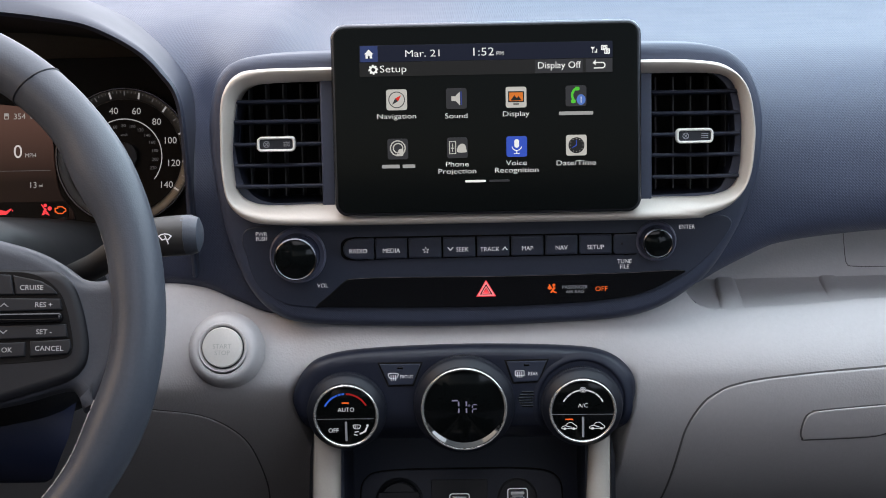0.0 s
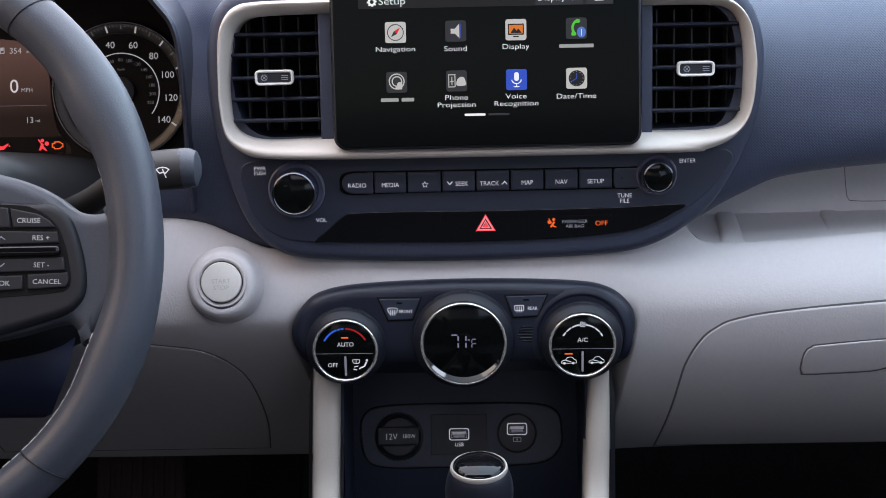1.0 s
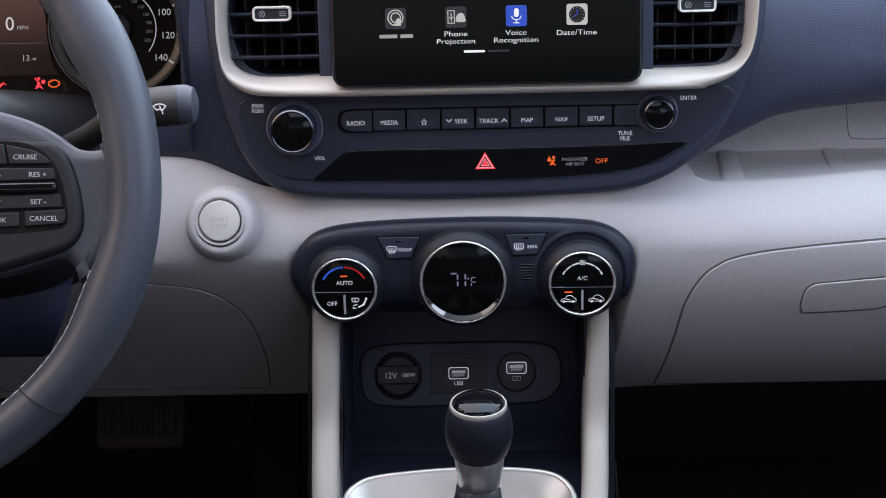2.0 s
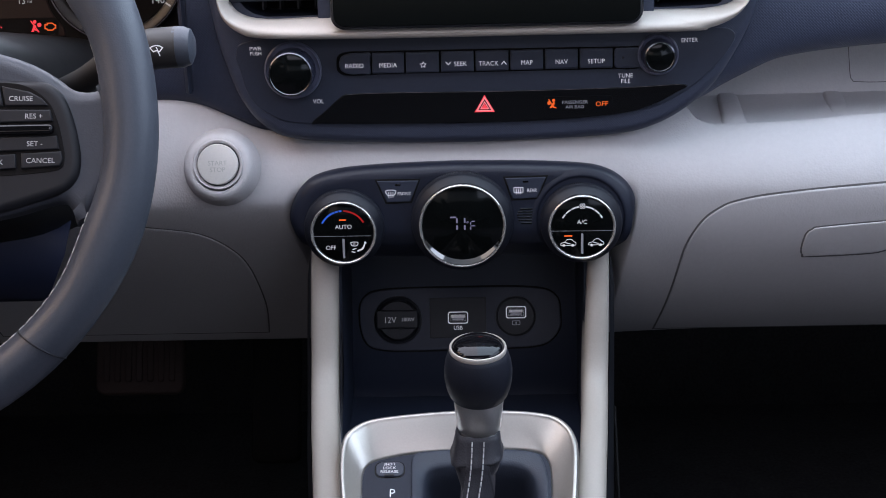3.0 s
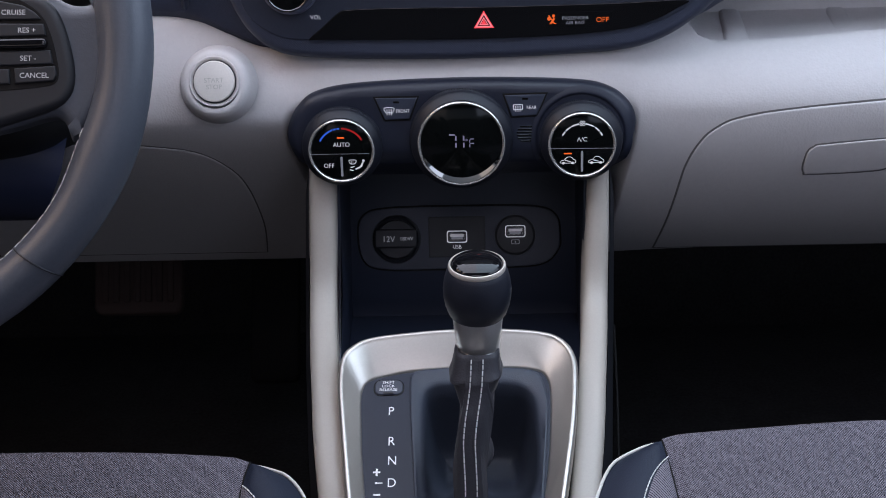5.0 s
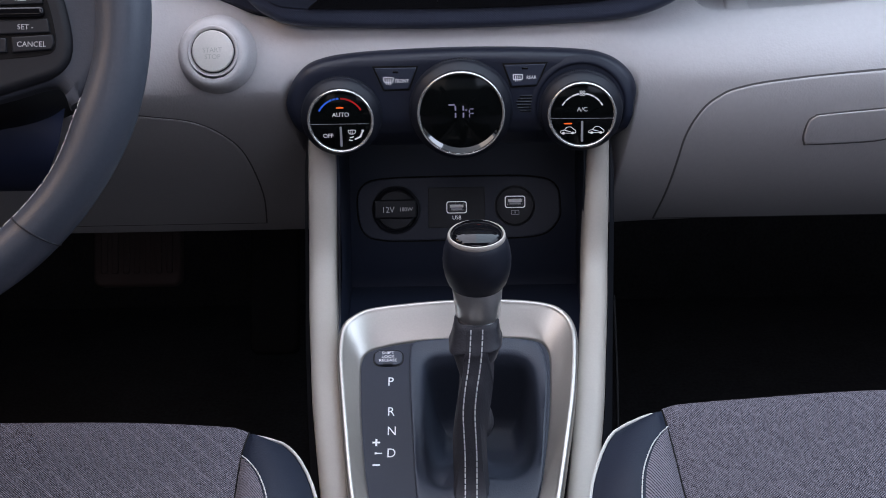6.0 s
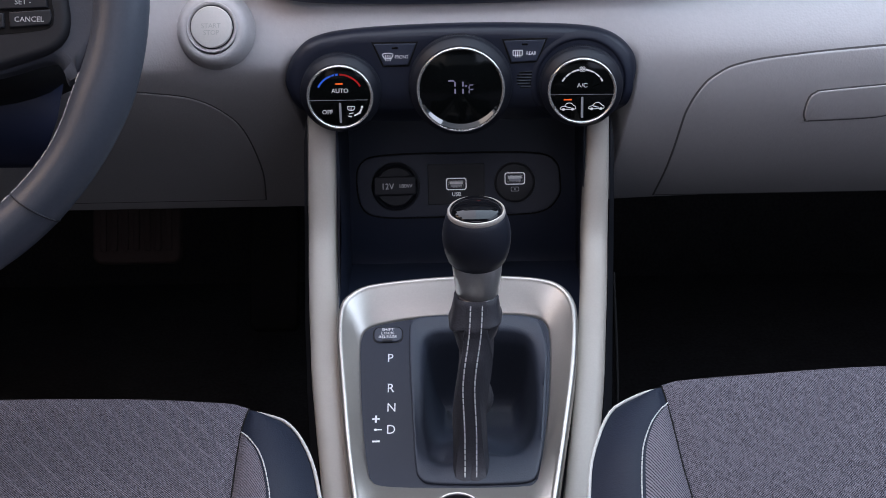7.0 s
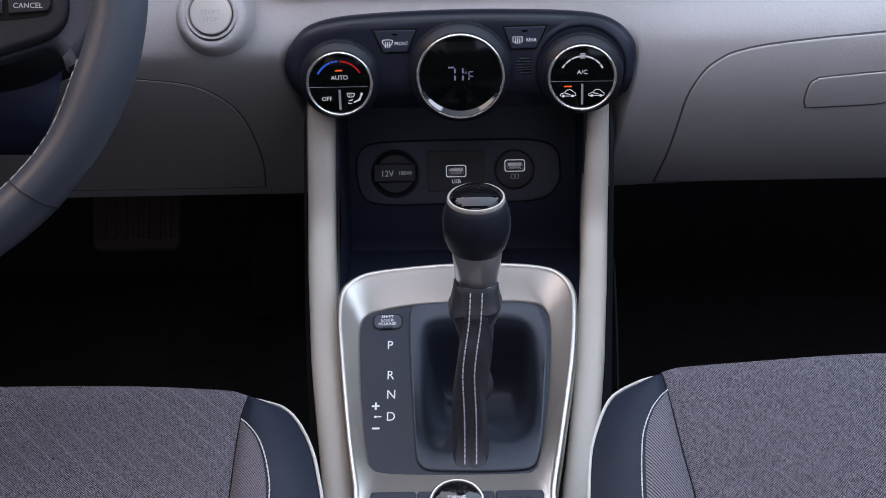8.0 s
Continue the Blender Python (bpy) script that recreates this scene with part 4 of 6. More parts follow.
            symbol(SCR, [poly((u - 3.8, v - 2.2), (u - 1.2, v + 1.4), (u + 0.4, v - 0.6), (u + 1.6, v + 0.8), (u + 3.8, v - 2.2))], w + 0.2, UI_DIM, icon)
        elif i == 3:
            symbol(SCR, [arc_band(u + 2.6, v + 0.4, 4.4, 6.0, 105, 215, 14), rrect(u - 0.6, v + 3.6, u + 2.4, v + 6.0, 0.8), rrect(u - 3.4, v - 4.8, u - 0.2, v - 2.4, 0.8)], w, UI_GREEN, icon)
            symbol(SCR, [circle(u + 3.4, v - 2.6, 3.0, 24, 3.6)], w, glow("ui_round_blue", (0.10, 0.20, 0.55), 0.8), icon)
            symbol(SCR, [poly((u + 3.2, v - 0.4), (u + 3.6, v - 0.4), (u + 3.6, v - 4.8), (u + 3.2, v - 4.8))], w + 0.1, UI_WHITE, icon)
        elif i == 4:
            symbol(SCR, [(circle(u, v + 0.6, 5.4, 32), circle(u, v + 0.6, 4.6, 32)), (circle(u + 0.2, v + 0.6, 3.6, 32), circle(u + 0.2, v + 0.6, 2.8, 32)), rrect(u - 1, v - 4.8, u + 3.6, v - 3.2, 0.5), circle(u + 2, v - 1.6, 1.8, 16)], w, pale, icon)
        elif i == 5:
            symbol(SCR, [outline_of(rrect(u - 5.6, v - 4.2, u - 0.8, v + 4.6, 0.3), 0.6), poly((u - 3.5, v + 2.8), (u - 2.9, v + 2.8), (u - 2.9, v - 2.6), (u - 3.5, v - 2.6)), rrect(u - 4.4, v - 0.6, u - 2.0, v + 0.1, 0.1)], w, pale, icon)
            symbol(SCR, [smooth([(u + 0.2, v - 3), (u + 0.2, v + 0.4), (u + 2.4, v + 2.6), (u + 5, v + 2.2), (u + 6, v - 0.6), (u + 6, v - 3)], 4)], w, pale, icon)
        elif i == 6:
            symbol(SCR, [rrect(u - 1.6, v - 0.8, u + 1.6, v + 5, 1.5), arc_band(u, v + 0.6, 3.0, 3.6, 190, 350, 14), rrect(u - 0.3, v - 4.6, u + 0.3, v - 2.4, 0.1), rrect(u - 2, v - 5, u + 2, v - 4.4, 0.1)], w, UI_WHITE, icon)
        else:
            symbol(SCR, [circle(u, v, 5.4, 36)], w, UI_DIM, icon)
            symbol(SCR, [poly((u - 0.25, v + 3.6), (u + 0.25, v + 3.6), (u + 0.25, v), (u - 0.25, v)), poly((u, v + 0.3), (u - 3.0, v - 1.4), (u - 2.8, v - 1.9), (u + 0.2, v - 0.2))], w + 0.15, UI_BLUE, icon)
            symbol(SCR, [circle(u + 4.4 * math.cos(k * math.pi / 6), v + 4.4 * math.sin(k * math.pi / 6), 0.25, 6) for k in range(12)], w + 0.15, pale, icon)
    rect_on(SCR, -0.6, 21.8, 13.6, 23.4, 1.0, UI_WHITE, screen, "page_mark", 0.7)
    rect_on(SCR, 15.6, 21.9, 29.8, 23.3, 1.0, UI_GREY, screen, "page_mark", 0.7)


menu()

# ---- climate controls ----
climate = thing("climate_panel", (-0.005, 1.15, 0.45), "dark navy climate control panel with three round dials", "climate control")
cl = smooth([(-126.5, -13), (-118.5, 3.5), (-104, 13.8), (-72, 18.8), (0, 20.8), (70, 18.6), (98, 13.6), (114, 1), (118.2, -15), (111, -36), (100, -51), (83, -57.5), (40, -58), (-13, -58), (-60, -57.5), (-94, -54.5), (-115, -42), (-125, -26)], 6)


def tucked(bm):
    """Bend the lower part of the panel back under itself."""
    for k in range(24):
        bmesh.ops.bisect_plane(bm, geom=bm.verts[:] + bm.edges[:] + bm.faces[:], plane_co=CLI.at(0, -60 + k * 3.2), plane_no=CLI.v)
    for p in bm.verts:
        v = (p.co - CLI.o).dot(CLI.v) * 1000
        p.co -= CLI.w * (0.004 * max(0.0, min(1.0, (-26 - v) / 11)) ** 2 + 0.040 * max(0.0, (-37.6 - v) / 21))
    return bm


part("panel", tucked(slab(CLI, cl, -22, 2, 9, 6)), DEEP_NAVY, climate, "smooth dark navy face", angle=60)
for u, v, r in ((79.0, -21.5, 32.5),):
    part("dial_boss", tucked(turned(CLI, u, v, [(r + 4.0, 1.2), (r + 2.0, 2.2), (r + 0.6, 2.8), (r - 0.6, 3.0), (r - 1.6, 2.6), (r - 2.6, 1.5)], cap1=False)), DEEP_NAVY, climate, "raised round boss behind the dial", angle=70)


def dial(u, r, skirt, v=-3.6):
    """A dial: flared skirt, bright ring, black glass face."""
    base = part("dial", turned(DIA, u, v + 0.5, [(skirt - 3.0, -26), (skirt - 1.8, -18), (skirt - 0.6, -12), (skirt, -8.0), (skirt - 0.5, -6.2), (skirt - 1.4, -5.0), (r + 1.4, -2.2), (r + 0.3, -1.0)], 72), DIAL_BODY, climate, "round dial with a dark flared skirt")
    part("dial_ring", turned(DIA, u, v, [(r, -6), (r + 0.1, -1.0), (r - 0.2, 0.1), (r - 0.7, 0.5), (r - 1.3, 0.4), (r - 1.9, -0.3), (r - 2.1, -1.0)], 72, cap1=False), CHROME, base, "bright silver ring")
    teeth = [[DIA.at(u + q * math.cos(math.pi * i / 120), v + 0.5 + q * math.sin(math.pi * i / 120), w) for i in range(240) for q in (skirt + rise * (i % 2),)] for w, rise in ((-13.6, -0.6), (-13.2, 0.35), (-8.6, 0.40), (-8.2, -0.6))]
    part("knurling", loft(teeth), DIAL_BODY, base, "fine knurled grip band", angle=20)
    part("dial_face", turned(DIA, u, v, [(r - 1.8, -6), (r - 1.9, -0.9), (r - 2.4, -0.6), (0, -0.4)]), GLASS, base, "black glass face")
    return base


W = -0.1
left = dial(-87.4, 23.0, 28.0, -4.2)
for k in range(7):
    a0 = 153 - k * 9.0
    symbol(DIA, [arc_band(-87.4, -4.2, 15.6, 16.9, a0, a0 - (8.6 if k < 4 else 6.8), 3)], W, LED_BLUE, left, "scale_mark")
symbol(DIA, [arc_band(-87.4, -4.2, 15.6, 16.9, 88, 28, 14)], W, LED_RED, left, "scale_mark")
lettering(DIA, "AUTO", -87.1, 0.5, W, 3.1, LED_WHITE, left, wide=0.95)
lettering(DIA, "OFF", -96.4, -14.6, W, 3.1, LED_WHITE, left, wide=0.95)
symbol(DIA, [rrect(-90, 4.9, -85, 6.0, 0.2)], W, LAMP_ORANGE, left, "indicator")
symbol(DIA, [rrect(-88.3, -22.6, -86.7, -8.2, 0.6)], W, GREY_PRINT, left, "divider")
symbol(DIA, [poly((-108, -6.0), (-68, -6.2), (-68, -6.5), (-108, -6.3))], W, GREY_PRINT, left, "divider")
symbol(DIA, [outline_of(smooth([(-82.5, -10.8), (-77.4, -10.8), (-78.2, -13.6), (-81.7, -13.6)], 4), 0.5), rrect(-80.9, -13.4, -80.6, -11.2, 0.05), rrect(-79.8, -13.4, -79.5, -11.2, 0.05), circle(-72.4, -11.4, 0.9, 12),
             poly((-73.3, -12.4), (-72.2, -12.5), (-73.6, -16.0), (-77.8, -18.0), (-78.2, -17.0), (-74.8, -15.3)), poly((-81.6, -15.8), (-78.6, -15.2), (-78.6, -15.8), (-81.4, -16.6)), poly((-82.0, -17.4), (-79.4, -18.2), (-79.6, -18.8), (-82.2, -18.2))], W, LED_WHITE, left)

middle = dial(-4.2, 30.3, 35.6, -0.6)
seg = {"7": "abc", "1": "bc", "F": "aefg"}


def digit(ch, u, v, h):
    w2, t = h * 0.26, h * 0.055
    bars = {"a": (-w2, h / 2, w2, h / 2), "b": (w2, h / 2, w2, 0), "c": (w2, 0, w2, -h / 2), "d": (-w2, -h / 2, w2, -h / 2), "e": (-w2, 0, -w2, -h / 2), "f": (-w2, h / 2, -w2, 0), "g": (-w2, 0, w2, 0)}
    loops = []
    for s in seg[ch]:
        x0, y0, x1, y1 = bars[s]
        if y0 == y1:
            pts = [(x0 + t, y0 - t), (x1 - t, y0 - t), (x1 - t, y0 + t), (x0 + t, y0 + t)]
        else:
            pts = [(x0 - t, y1 + t * 1.4), (x0 + t, y1 + t * 1.4), (x0 + t, y0 - t * 1.4), (x0 - t, y0 - t * 1.4)]
        loops.append([Vector((u + x, v + y)) for x, y in pts])
    symbol(DIA, loops, W, LCD, middle, "digit")


digit("7", -10.6, 1.0, 10)
digit("1", -5.2, 1.0, 10)
digit("F", 3.2, -0.4, 6.4)
symbol(DIA, [(circle(-0.6, 2.2, 0.8, 12), circle(-0.6, 2.2, 0.45, 12))], W, LCD, middle, "degree_mark")


def crescent():
    """A polished bevel that widens towards the foot of the glass face."""
    outer, inner = [], []
    for k in range(49):
        a = radians(198 + 144 * k / 48)
        wide = 3.4 * math.sin(math.pi * k / 48) ** 0.6
        outer.append(DIA.at(-4.2 + 28.1 * math.cos(a), -0.6 + 28.1 * math.sin(a), 0.5))
        inner.append(DIA.at(-4.2 + (28.0 - wide) * math.cos(a), -0.6 + (28.0 - wide) * math.sin(a), -0.35))
    part("bevel", loft([outer, inner], closed=False), POLISHED, middle, "polished crescent bevel")


crescent()

right = dial(79.0, 23.6, 28.6, -3.2)
for a0, a1 in ((152, 140), (137, 122), (119, 98), (82, 58), (55, 40), (37, 26)):
    symbol(DIA, [arc_band(79, -3.2, 14.8, 15.9, a0, a1, 6)], W, LED_WHITE, right, "scale_mark")
symbol(DIA, [(circle(79 + 1.3 * math.cos(math.pi / 4 + k * math.pi / 2), 12.4 + 1.3 * math.sin(math.pi / 4 + k * math.pi / 2), 1.0, 12), circle(79 + 1.3 * math.cos(math.pi / 4 + k * math.pi / 2), 12.4 + 1.3 * math.sin(math.pi / 4 + k * math.pi / 2), 0.55, 12)) for k in range(4)], W, LED_WHITE, right)
lettering(DIA, "A/C", 79.0, 1.0, W, 3.1, LED_WHITE, right, wide=1.0)
symbol(DIA, [rrect(66.4, -9.6, 72, -8.6, 0.2)], W, LAMP_ORANGE, right, "indicator")
symbol(DIA, [rrect(78.2, -22.4, 79.8, -7.4, 0.6)], W, GREY_PRINT, right, "divider")
symbol(DIA, [poly((57.5, -5.2), (101, -5.6), (101, -5.9), (57.5, -5.5))], W, GREY_PRINT, right, "divider")
for cu in (69.2, 88.6):
    car = smooth([(cu - 5.2, -16), (cu - 4.8, -14.2), (cu - 2.4, -13.4), (cu - 0.8, -11.6), (cu + 2.2, -11.4), (cu + 4.2, -13.2), (cu + 5.4, -13.8), (cu + 5.4, -16), (cu + 2, -16.2), (cu - 2, -16.2)], 4)
    symbol(DIA, [outline_of(car, 0.45), circle(cu - 3.0, -16.0, 1.0, 12), circle(cu + 3.2, -16.0, 1.0, 12), poly((cu - 2.0, -13.6), (cu + 2.0, -14.8), (cu + 2.0, -15.3), (cu - 2.2, -14.2))], W, LED_WHITE, right)


def key_trapezoid(pts, word, rear):
    loop = poly(*pts)
    big = inset(loop, -0.9)
    part("key_recess", slab(CLI, big, 0, 2.25, 0.1, 1), VOID, climate)
    key = part("key", slab(CLI, inset(loop, 0.3), 0, 3.4, 0.7, 3), NAVY, climate)
    um, vm = (pts[0][0] + pts[1][0]) / 2, (pts[0][1] + pts[2][1]) / 2
    lettering(CLI, word, um + 4.4, vm - 1.6, 3.55, 2.4, PRINT, key, wide=0.85)
    part("indicator", slab(CLI, rrect(um - 2.0, vm + 3.9, um + 2.0, vm + 5.3, 0.2), 3, 3.5, 0.1, 1), PIANO, key)
    c = um - 5.0
    shape = rrect(c - 3.4, vm - 3.2, c + 3.4, vm + 0.8, 0.6) if rear else smooth([(c - 3.8, vm + 0.4), (c, vm + 1.4), (c + 3.8, vm + 0.4), (c + 2.2, vm - 3.0), (c, vm - 2.6), (c - 2.2, vm - 3.0)], 4)
    symbol(CLI, [outline_of(shape, 0.5)] + [rrect(c + k * 1.5 - 0.25, vm - 4.4, c + k * 1.5 + 0.25, vm - 0.2, 0.1) for k in (-1, 0, 1)], 3.55, PRINT, key)


key_trapezoid([(-64.0, 9.3), (-34.2, 9.2), (-40.2, -6.3), (-57.4, -6.6)], "FRONT", False)
key_trapezoid([(25.8, 9.7), (55.0, 10.0), (48.6, -5.2), (31.0, -5.9)], "REAR", True)
# Speaker slots as raised black bars; the dark of the openings is their colour.
for k, half in enumerate((4.3, 5.8, 6.6, 6.4, 5.8, 4.0)):
    part("slot_bar", slab(CLI, rrect(40.9 - half, -13.6 - k * 2.05, 40.9 + half, -12.5 - k * 2.05, 0.4), 1.0, 2.2, 0.1, 1), PIANO, climate)

# ---- centre console ----
console = thing("centre_console", (-0.005, 0.95, 0.0), "dark centre console with warm silver side rails and satin shift surround", "console")
RAIL_L = [(-0.1031, 1.150, 0.475), (-0.1043, 1.134, 0.430), (-0.1049, 1.117, 0.390), (-0.1028, 1.08, 0.3700), (-0.0991, 1.04, 0.3560), (-0.0953, 1.0, 0.3415), (-0.0870, 0.94, 0.3160), (-0.0831, 0.91, 0.3030), (-0.0719, 0.82, 0.265), (-0.0639, 0.70, 0.25)]
RAIL_R = [(0.0902, 1.150, 0.471), (0.0896, 1.134, 0.426), (0.0881, 1.117, 0.386), (0.0849, 1.08, 0.3670), (0.0808, 1.04, 0.3530), (0.0767, 1.0, 0.3385), (0.0681, 0.94, 0.3133), (0.0634, 0.91, 0.3005), (0.053, 0.82, 0.263), (0.046, 0.70, 0.248)]


def rail(points, side):
    """A rounded cover strip down the console's side."""
    line = smooth(points, 6, closed=False)
    loops = []
    for i, p in enumerate(line):
        d = (line[min(i + 1, len(line) - 1)] - line[max(i - 1, 0)]).normalized()
        s = Vector((1, 0, 0))
        q = d.cross(s).normalized()
        if q.z < 0:
            q = -q
        t = max(0.0, min(1.0, (p.z - 0.345) / 0.12)) if side > 0 else 0.0
        h = 0.0098 - 0.0022 * t
        p = p + Vector((0.0022 * t, 0, 0))
        bow = [(math.cos(math.pi * j / 16), math.sin(math.pi * j / 16)) for j in range(16, -1, -1)]
        prof = [(-h, -0.03)] + [(math.copysign(abs(c) ** 0.8, c) * h, -0.0065 + 0.0079 * n**0.8) for c, n in bow] + [(h, -0.03)]
        loops.append([p + s * a + q * b for a, b in prof])
    part("side_rail", loft(loops, closed=False), PILLAR, console, "warm silver rounded side rail")
    wall = []
    for p in line:
        x = p.x + side * 0.0105
        wall.append([Vector((x, p.y + 0.004, p.z - 0.008)), Vector((x + side * 0.004, p.y + 0.01, p.z - 0.03)), Vector((x + side * 0.012, p.y + 0.03, 0.0))])
    part("side_wall", sheet(wall), BLACK, console, "matt black console flank")


rail(RAIL_L, -1)
rail(RAIL_R, 1)
part("carpet_edge", tube(smooth([(0.108, 1.17, 0.33), (0.1055, 1.10, 0.285), (0.100, 1.02, 0.235), (0.094, 0.94, 0.19)], 8, closed=False), 0.0009, 8), VOID, console, "dark edge of the flank carpet")


def tray():
    """The recess under the climate panel: back wall, sides, floor and roof."""
    x0, x1 = -0.0935, 0.0840
    back = [PKT.at(0, -62, -4), PKT.at(0, -50, -3.0), PKT.at(0, -46, 0), PKT.at(0, 34, 0), PKT.at(0, 60, 6)]
    rows = []
    for k in range(15):
        x = x0 + (x1 - x0) * k / 14
        rows.append([Vector((x, 1.068, 0.321)), Vector((x, 1.10, 0.322)), Vector((x, PKT.at(0, -62, 0).y - 0.02, 0.324))] + [Vector((x, p.y, p.z)) for p in back] + [Vector((x, 1.184, 0.4535))])
    part("tray", sheet(rows), TRAY, console, "dark navy open tray", angle=50)
    for x in (-0.0922, 0.0822):
        s = 1 if x > 0 else -1
        shape = [(1.27, 0.30), (1.27, 0.47), (1.157, 0.47), (1.147, 0.425), (1.133, 0.380), (1.095, 0.350), (1.05, 0.330), (1.0, 0.28)]
        part("tray_side", loft([[Vector((x + d, y, z)) for y, z in shape] for d in (0, s * 0.004)], True, True), TRAY, console)
    pan = smooth([(-87, 1.9), (-83, 16.5), (-66, 22.4), (-9, 23.4), (48.4, 22.4), (67, 15.5), (70.5, 0), (69, -12), (57, -23), (30.2, -25.6), (-20, -26.4), (-66, -26), (-82.5, -19)], 6)
    part("socket_groove", rings(PKT, [(inset(pan, -0.5), 0), (inset(pan, -0.4), 0.5), (inset(pan, 0.4), 0.5), (inset(pan, 1.0), -0.5)]), VOID, console, "fine groove round the sockets")
    part("socket_plate", slab(PKT, inset(pan, 0.8), -3, 0.7, 0.4, 2), TRAY, console, "dark socket plate")


tray()


def outlet():
    o = thing("power_outlet", PKT.at(-56.6, -19, 0), "closed black twelve volt outlet cap on the console", "power outlet")
    part("surround", turned(PKT, -56.6, -2, [(19, 0), (18.6, 2.0), (17.2, 2.8), (16.2, 1.6), (15.6, 0.8)]), BLACK, o)
    part("cap", turned(PKT, -56.6, -2, [(15.4, 0), (15.2, 3.0), (14.4, 4.0), (0, 4.2)]), BLACK, o)
    grip = part("grip", slab(PKT, rrect(-73.4, -8.6, -40.6, 6.0, 2.0), 2, 6.4, 1.2, 3), BLACK, o, "raised finger grip")
    lettering(PKT, "12V", -62.6, -1.6, 6.6, 4.6, SOFT_PRINT, grip, wide=0.95)
    lettering(PKT, "180W", -48.8, -1.4, 6.6, 2.9, SOFT_PRINT, grip, wide=1.0)


outlet()


def usb(u, v, plate, name, group):
    o = thing("usb_port", PKT.at(u, v - 10, 0), name, "socket", group)
    if plate:
        part("plate", slab(PKT, rrect(-31.8, -16.6, 12.1, 14.8, 0.8), 0, 1.2, 0.5, 2), BLACK, o, "square black plate")
    else:
        part("plate", turned(PKT, 35.2, -0.4, [(16.0, 0), (15.8, 1.4), (14.6, 1.8), (14.0, 0.9), (0, 0.9)]), BLACK, o, "round black plate")
    w = 1.3
    part("frame", rings(PKT, [(rrect(u - 7.9, v - 4.7, u + 7.9, v + 4.7, 2), w - 0.4), (rrect(u - 7.9, v - 4.7, u + 7.9, v + 4.7, 2), w + 0.1), (rrect(u - 7.2, v - 4.0, u + 7.2, v + 4.0, 1.6), w + 0.1)]), PRINT, o, "white outline")
    part("shell", rings(PKT, [(rrect(u - 6.0, v - 2.7, u + 6.0, v + 2.7, 0.3), w - 0.2), (rrect(u - 6.0, v - 2.7, u + 6.0, v + 2.7, 0.3), w + 0.3), (rrect(u - 5.5, v - 2.2, u + 5.5, v + 2.2, 0.2), w + 0.3), (rrect(u - 5.5, v - 2.2, u + 5.5, v + 2.2, 0.2), w - 0.2)]), CHROME, o, "metal socket shell")
    part("tongue", slab(PKT, rrect(u - 5.2, v - 0.2, u + 5.2, v + 2.0, 0.2), w - 0.2, w + 0.15, 0.1, 1), BRUSHED, o)
    part("contacts", slab(PKT, rrect(u - 4.4, v - 2.0, u + 4.4, v - 0.4, 0.2), w - 0.2, w + 0.1, 0.1, 1), GREY_PRINT, o)
    return o


u1 = usb(-9.8, -0.8, True, "black usb port with a white outline", "usb ports")
lettering(PKT, "USB", -9.8, -8.7, 1.35, 3.0, PRINT, u1, wide=0.95)
u2 = usb(35.4, 2.6, False, "round black usb charging port with a white outline", "usb ports")
part("charge_mark", rings(PKT, [(rrect(32.2, -7.4, 38.6, -3.8, 0.8), 1.2), (rrect(32.7, -6.9, 38.1, -4.3, 0.6), 1.2)]), GREY_PRINT, u2)
part("charge_mark", slab(PKT, rrect(34.9, -6.4, 35.9, -4.8, 0.1), 0.9, 1.2, 0.05, 1), GREY_PRINT, u2)


BOOT_RIM = smooth([(-41, 36), (-40, 43.5), (-35, 47.2), (-12.6, 49), (20, 48.6), (38, 46.6), (46, 41), (49.7, 20), (49, 4), (47.1, -21.5), (43.7, -57), (40, -79), (36.5, -86), (28, -88), (4, -88.6), (-25, -87.4), (-32, -84.2), (-35.2, -76), (-38.3, -29), (-40.4, 10)], 6)


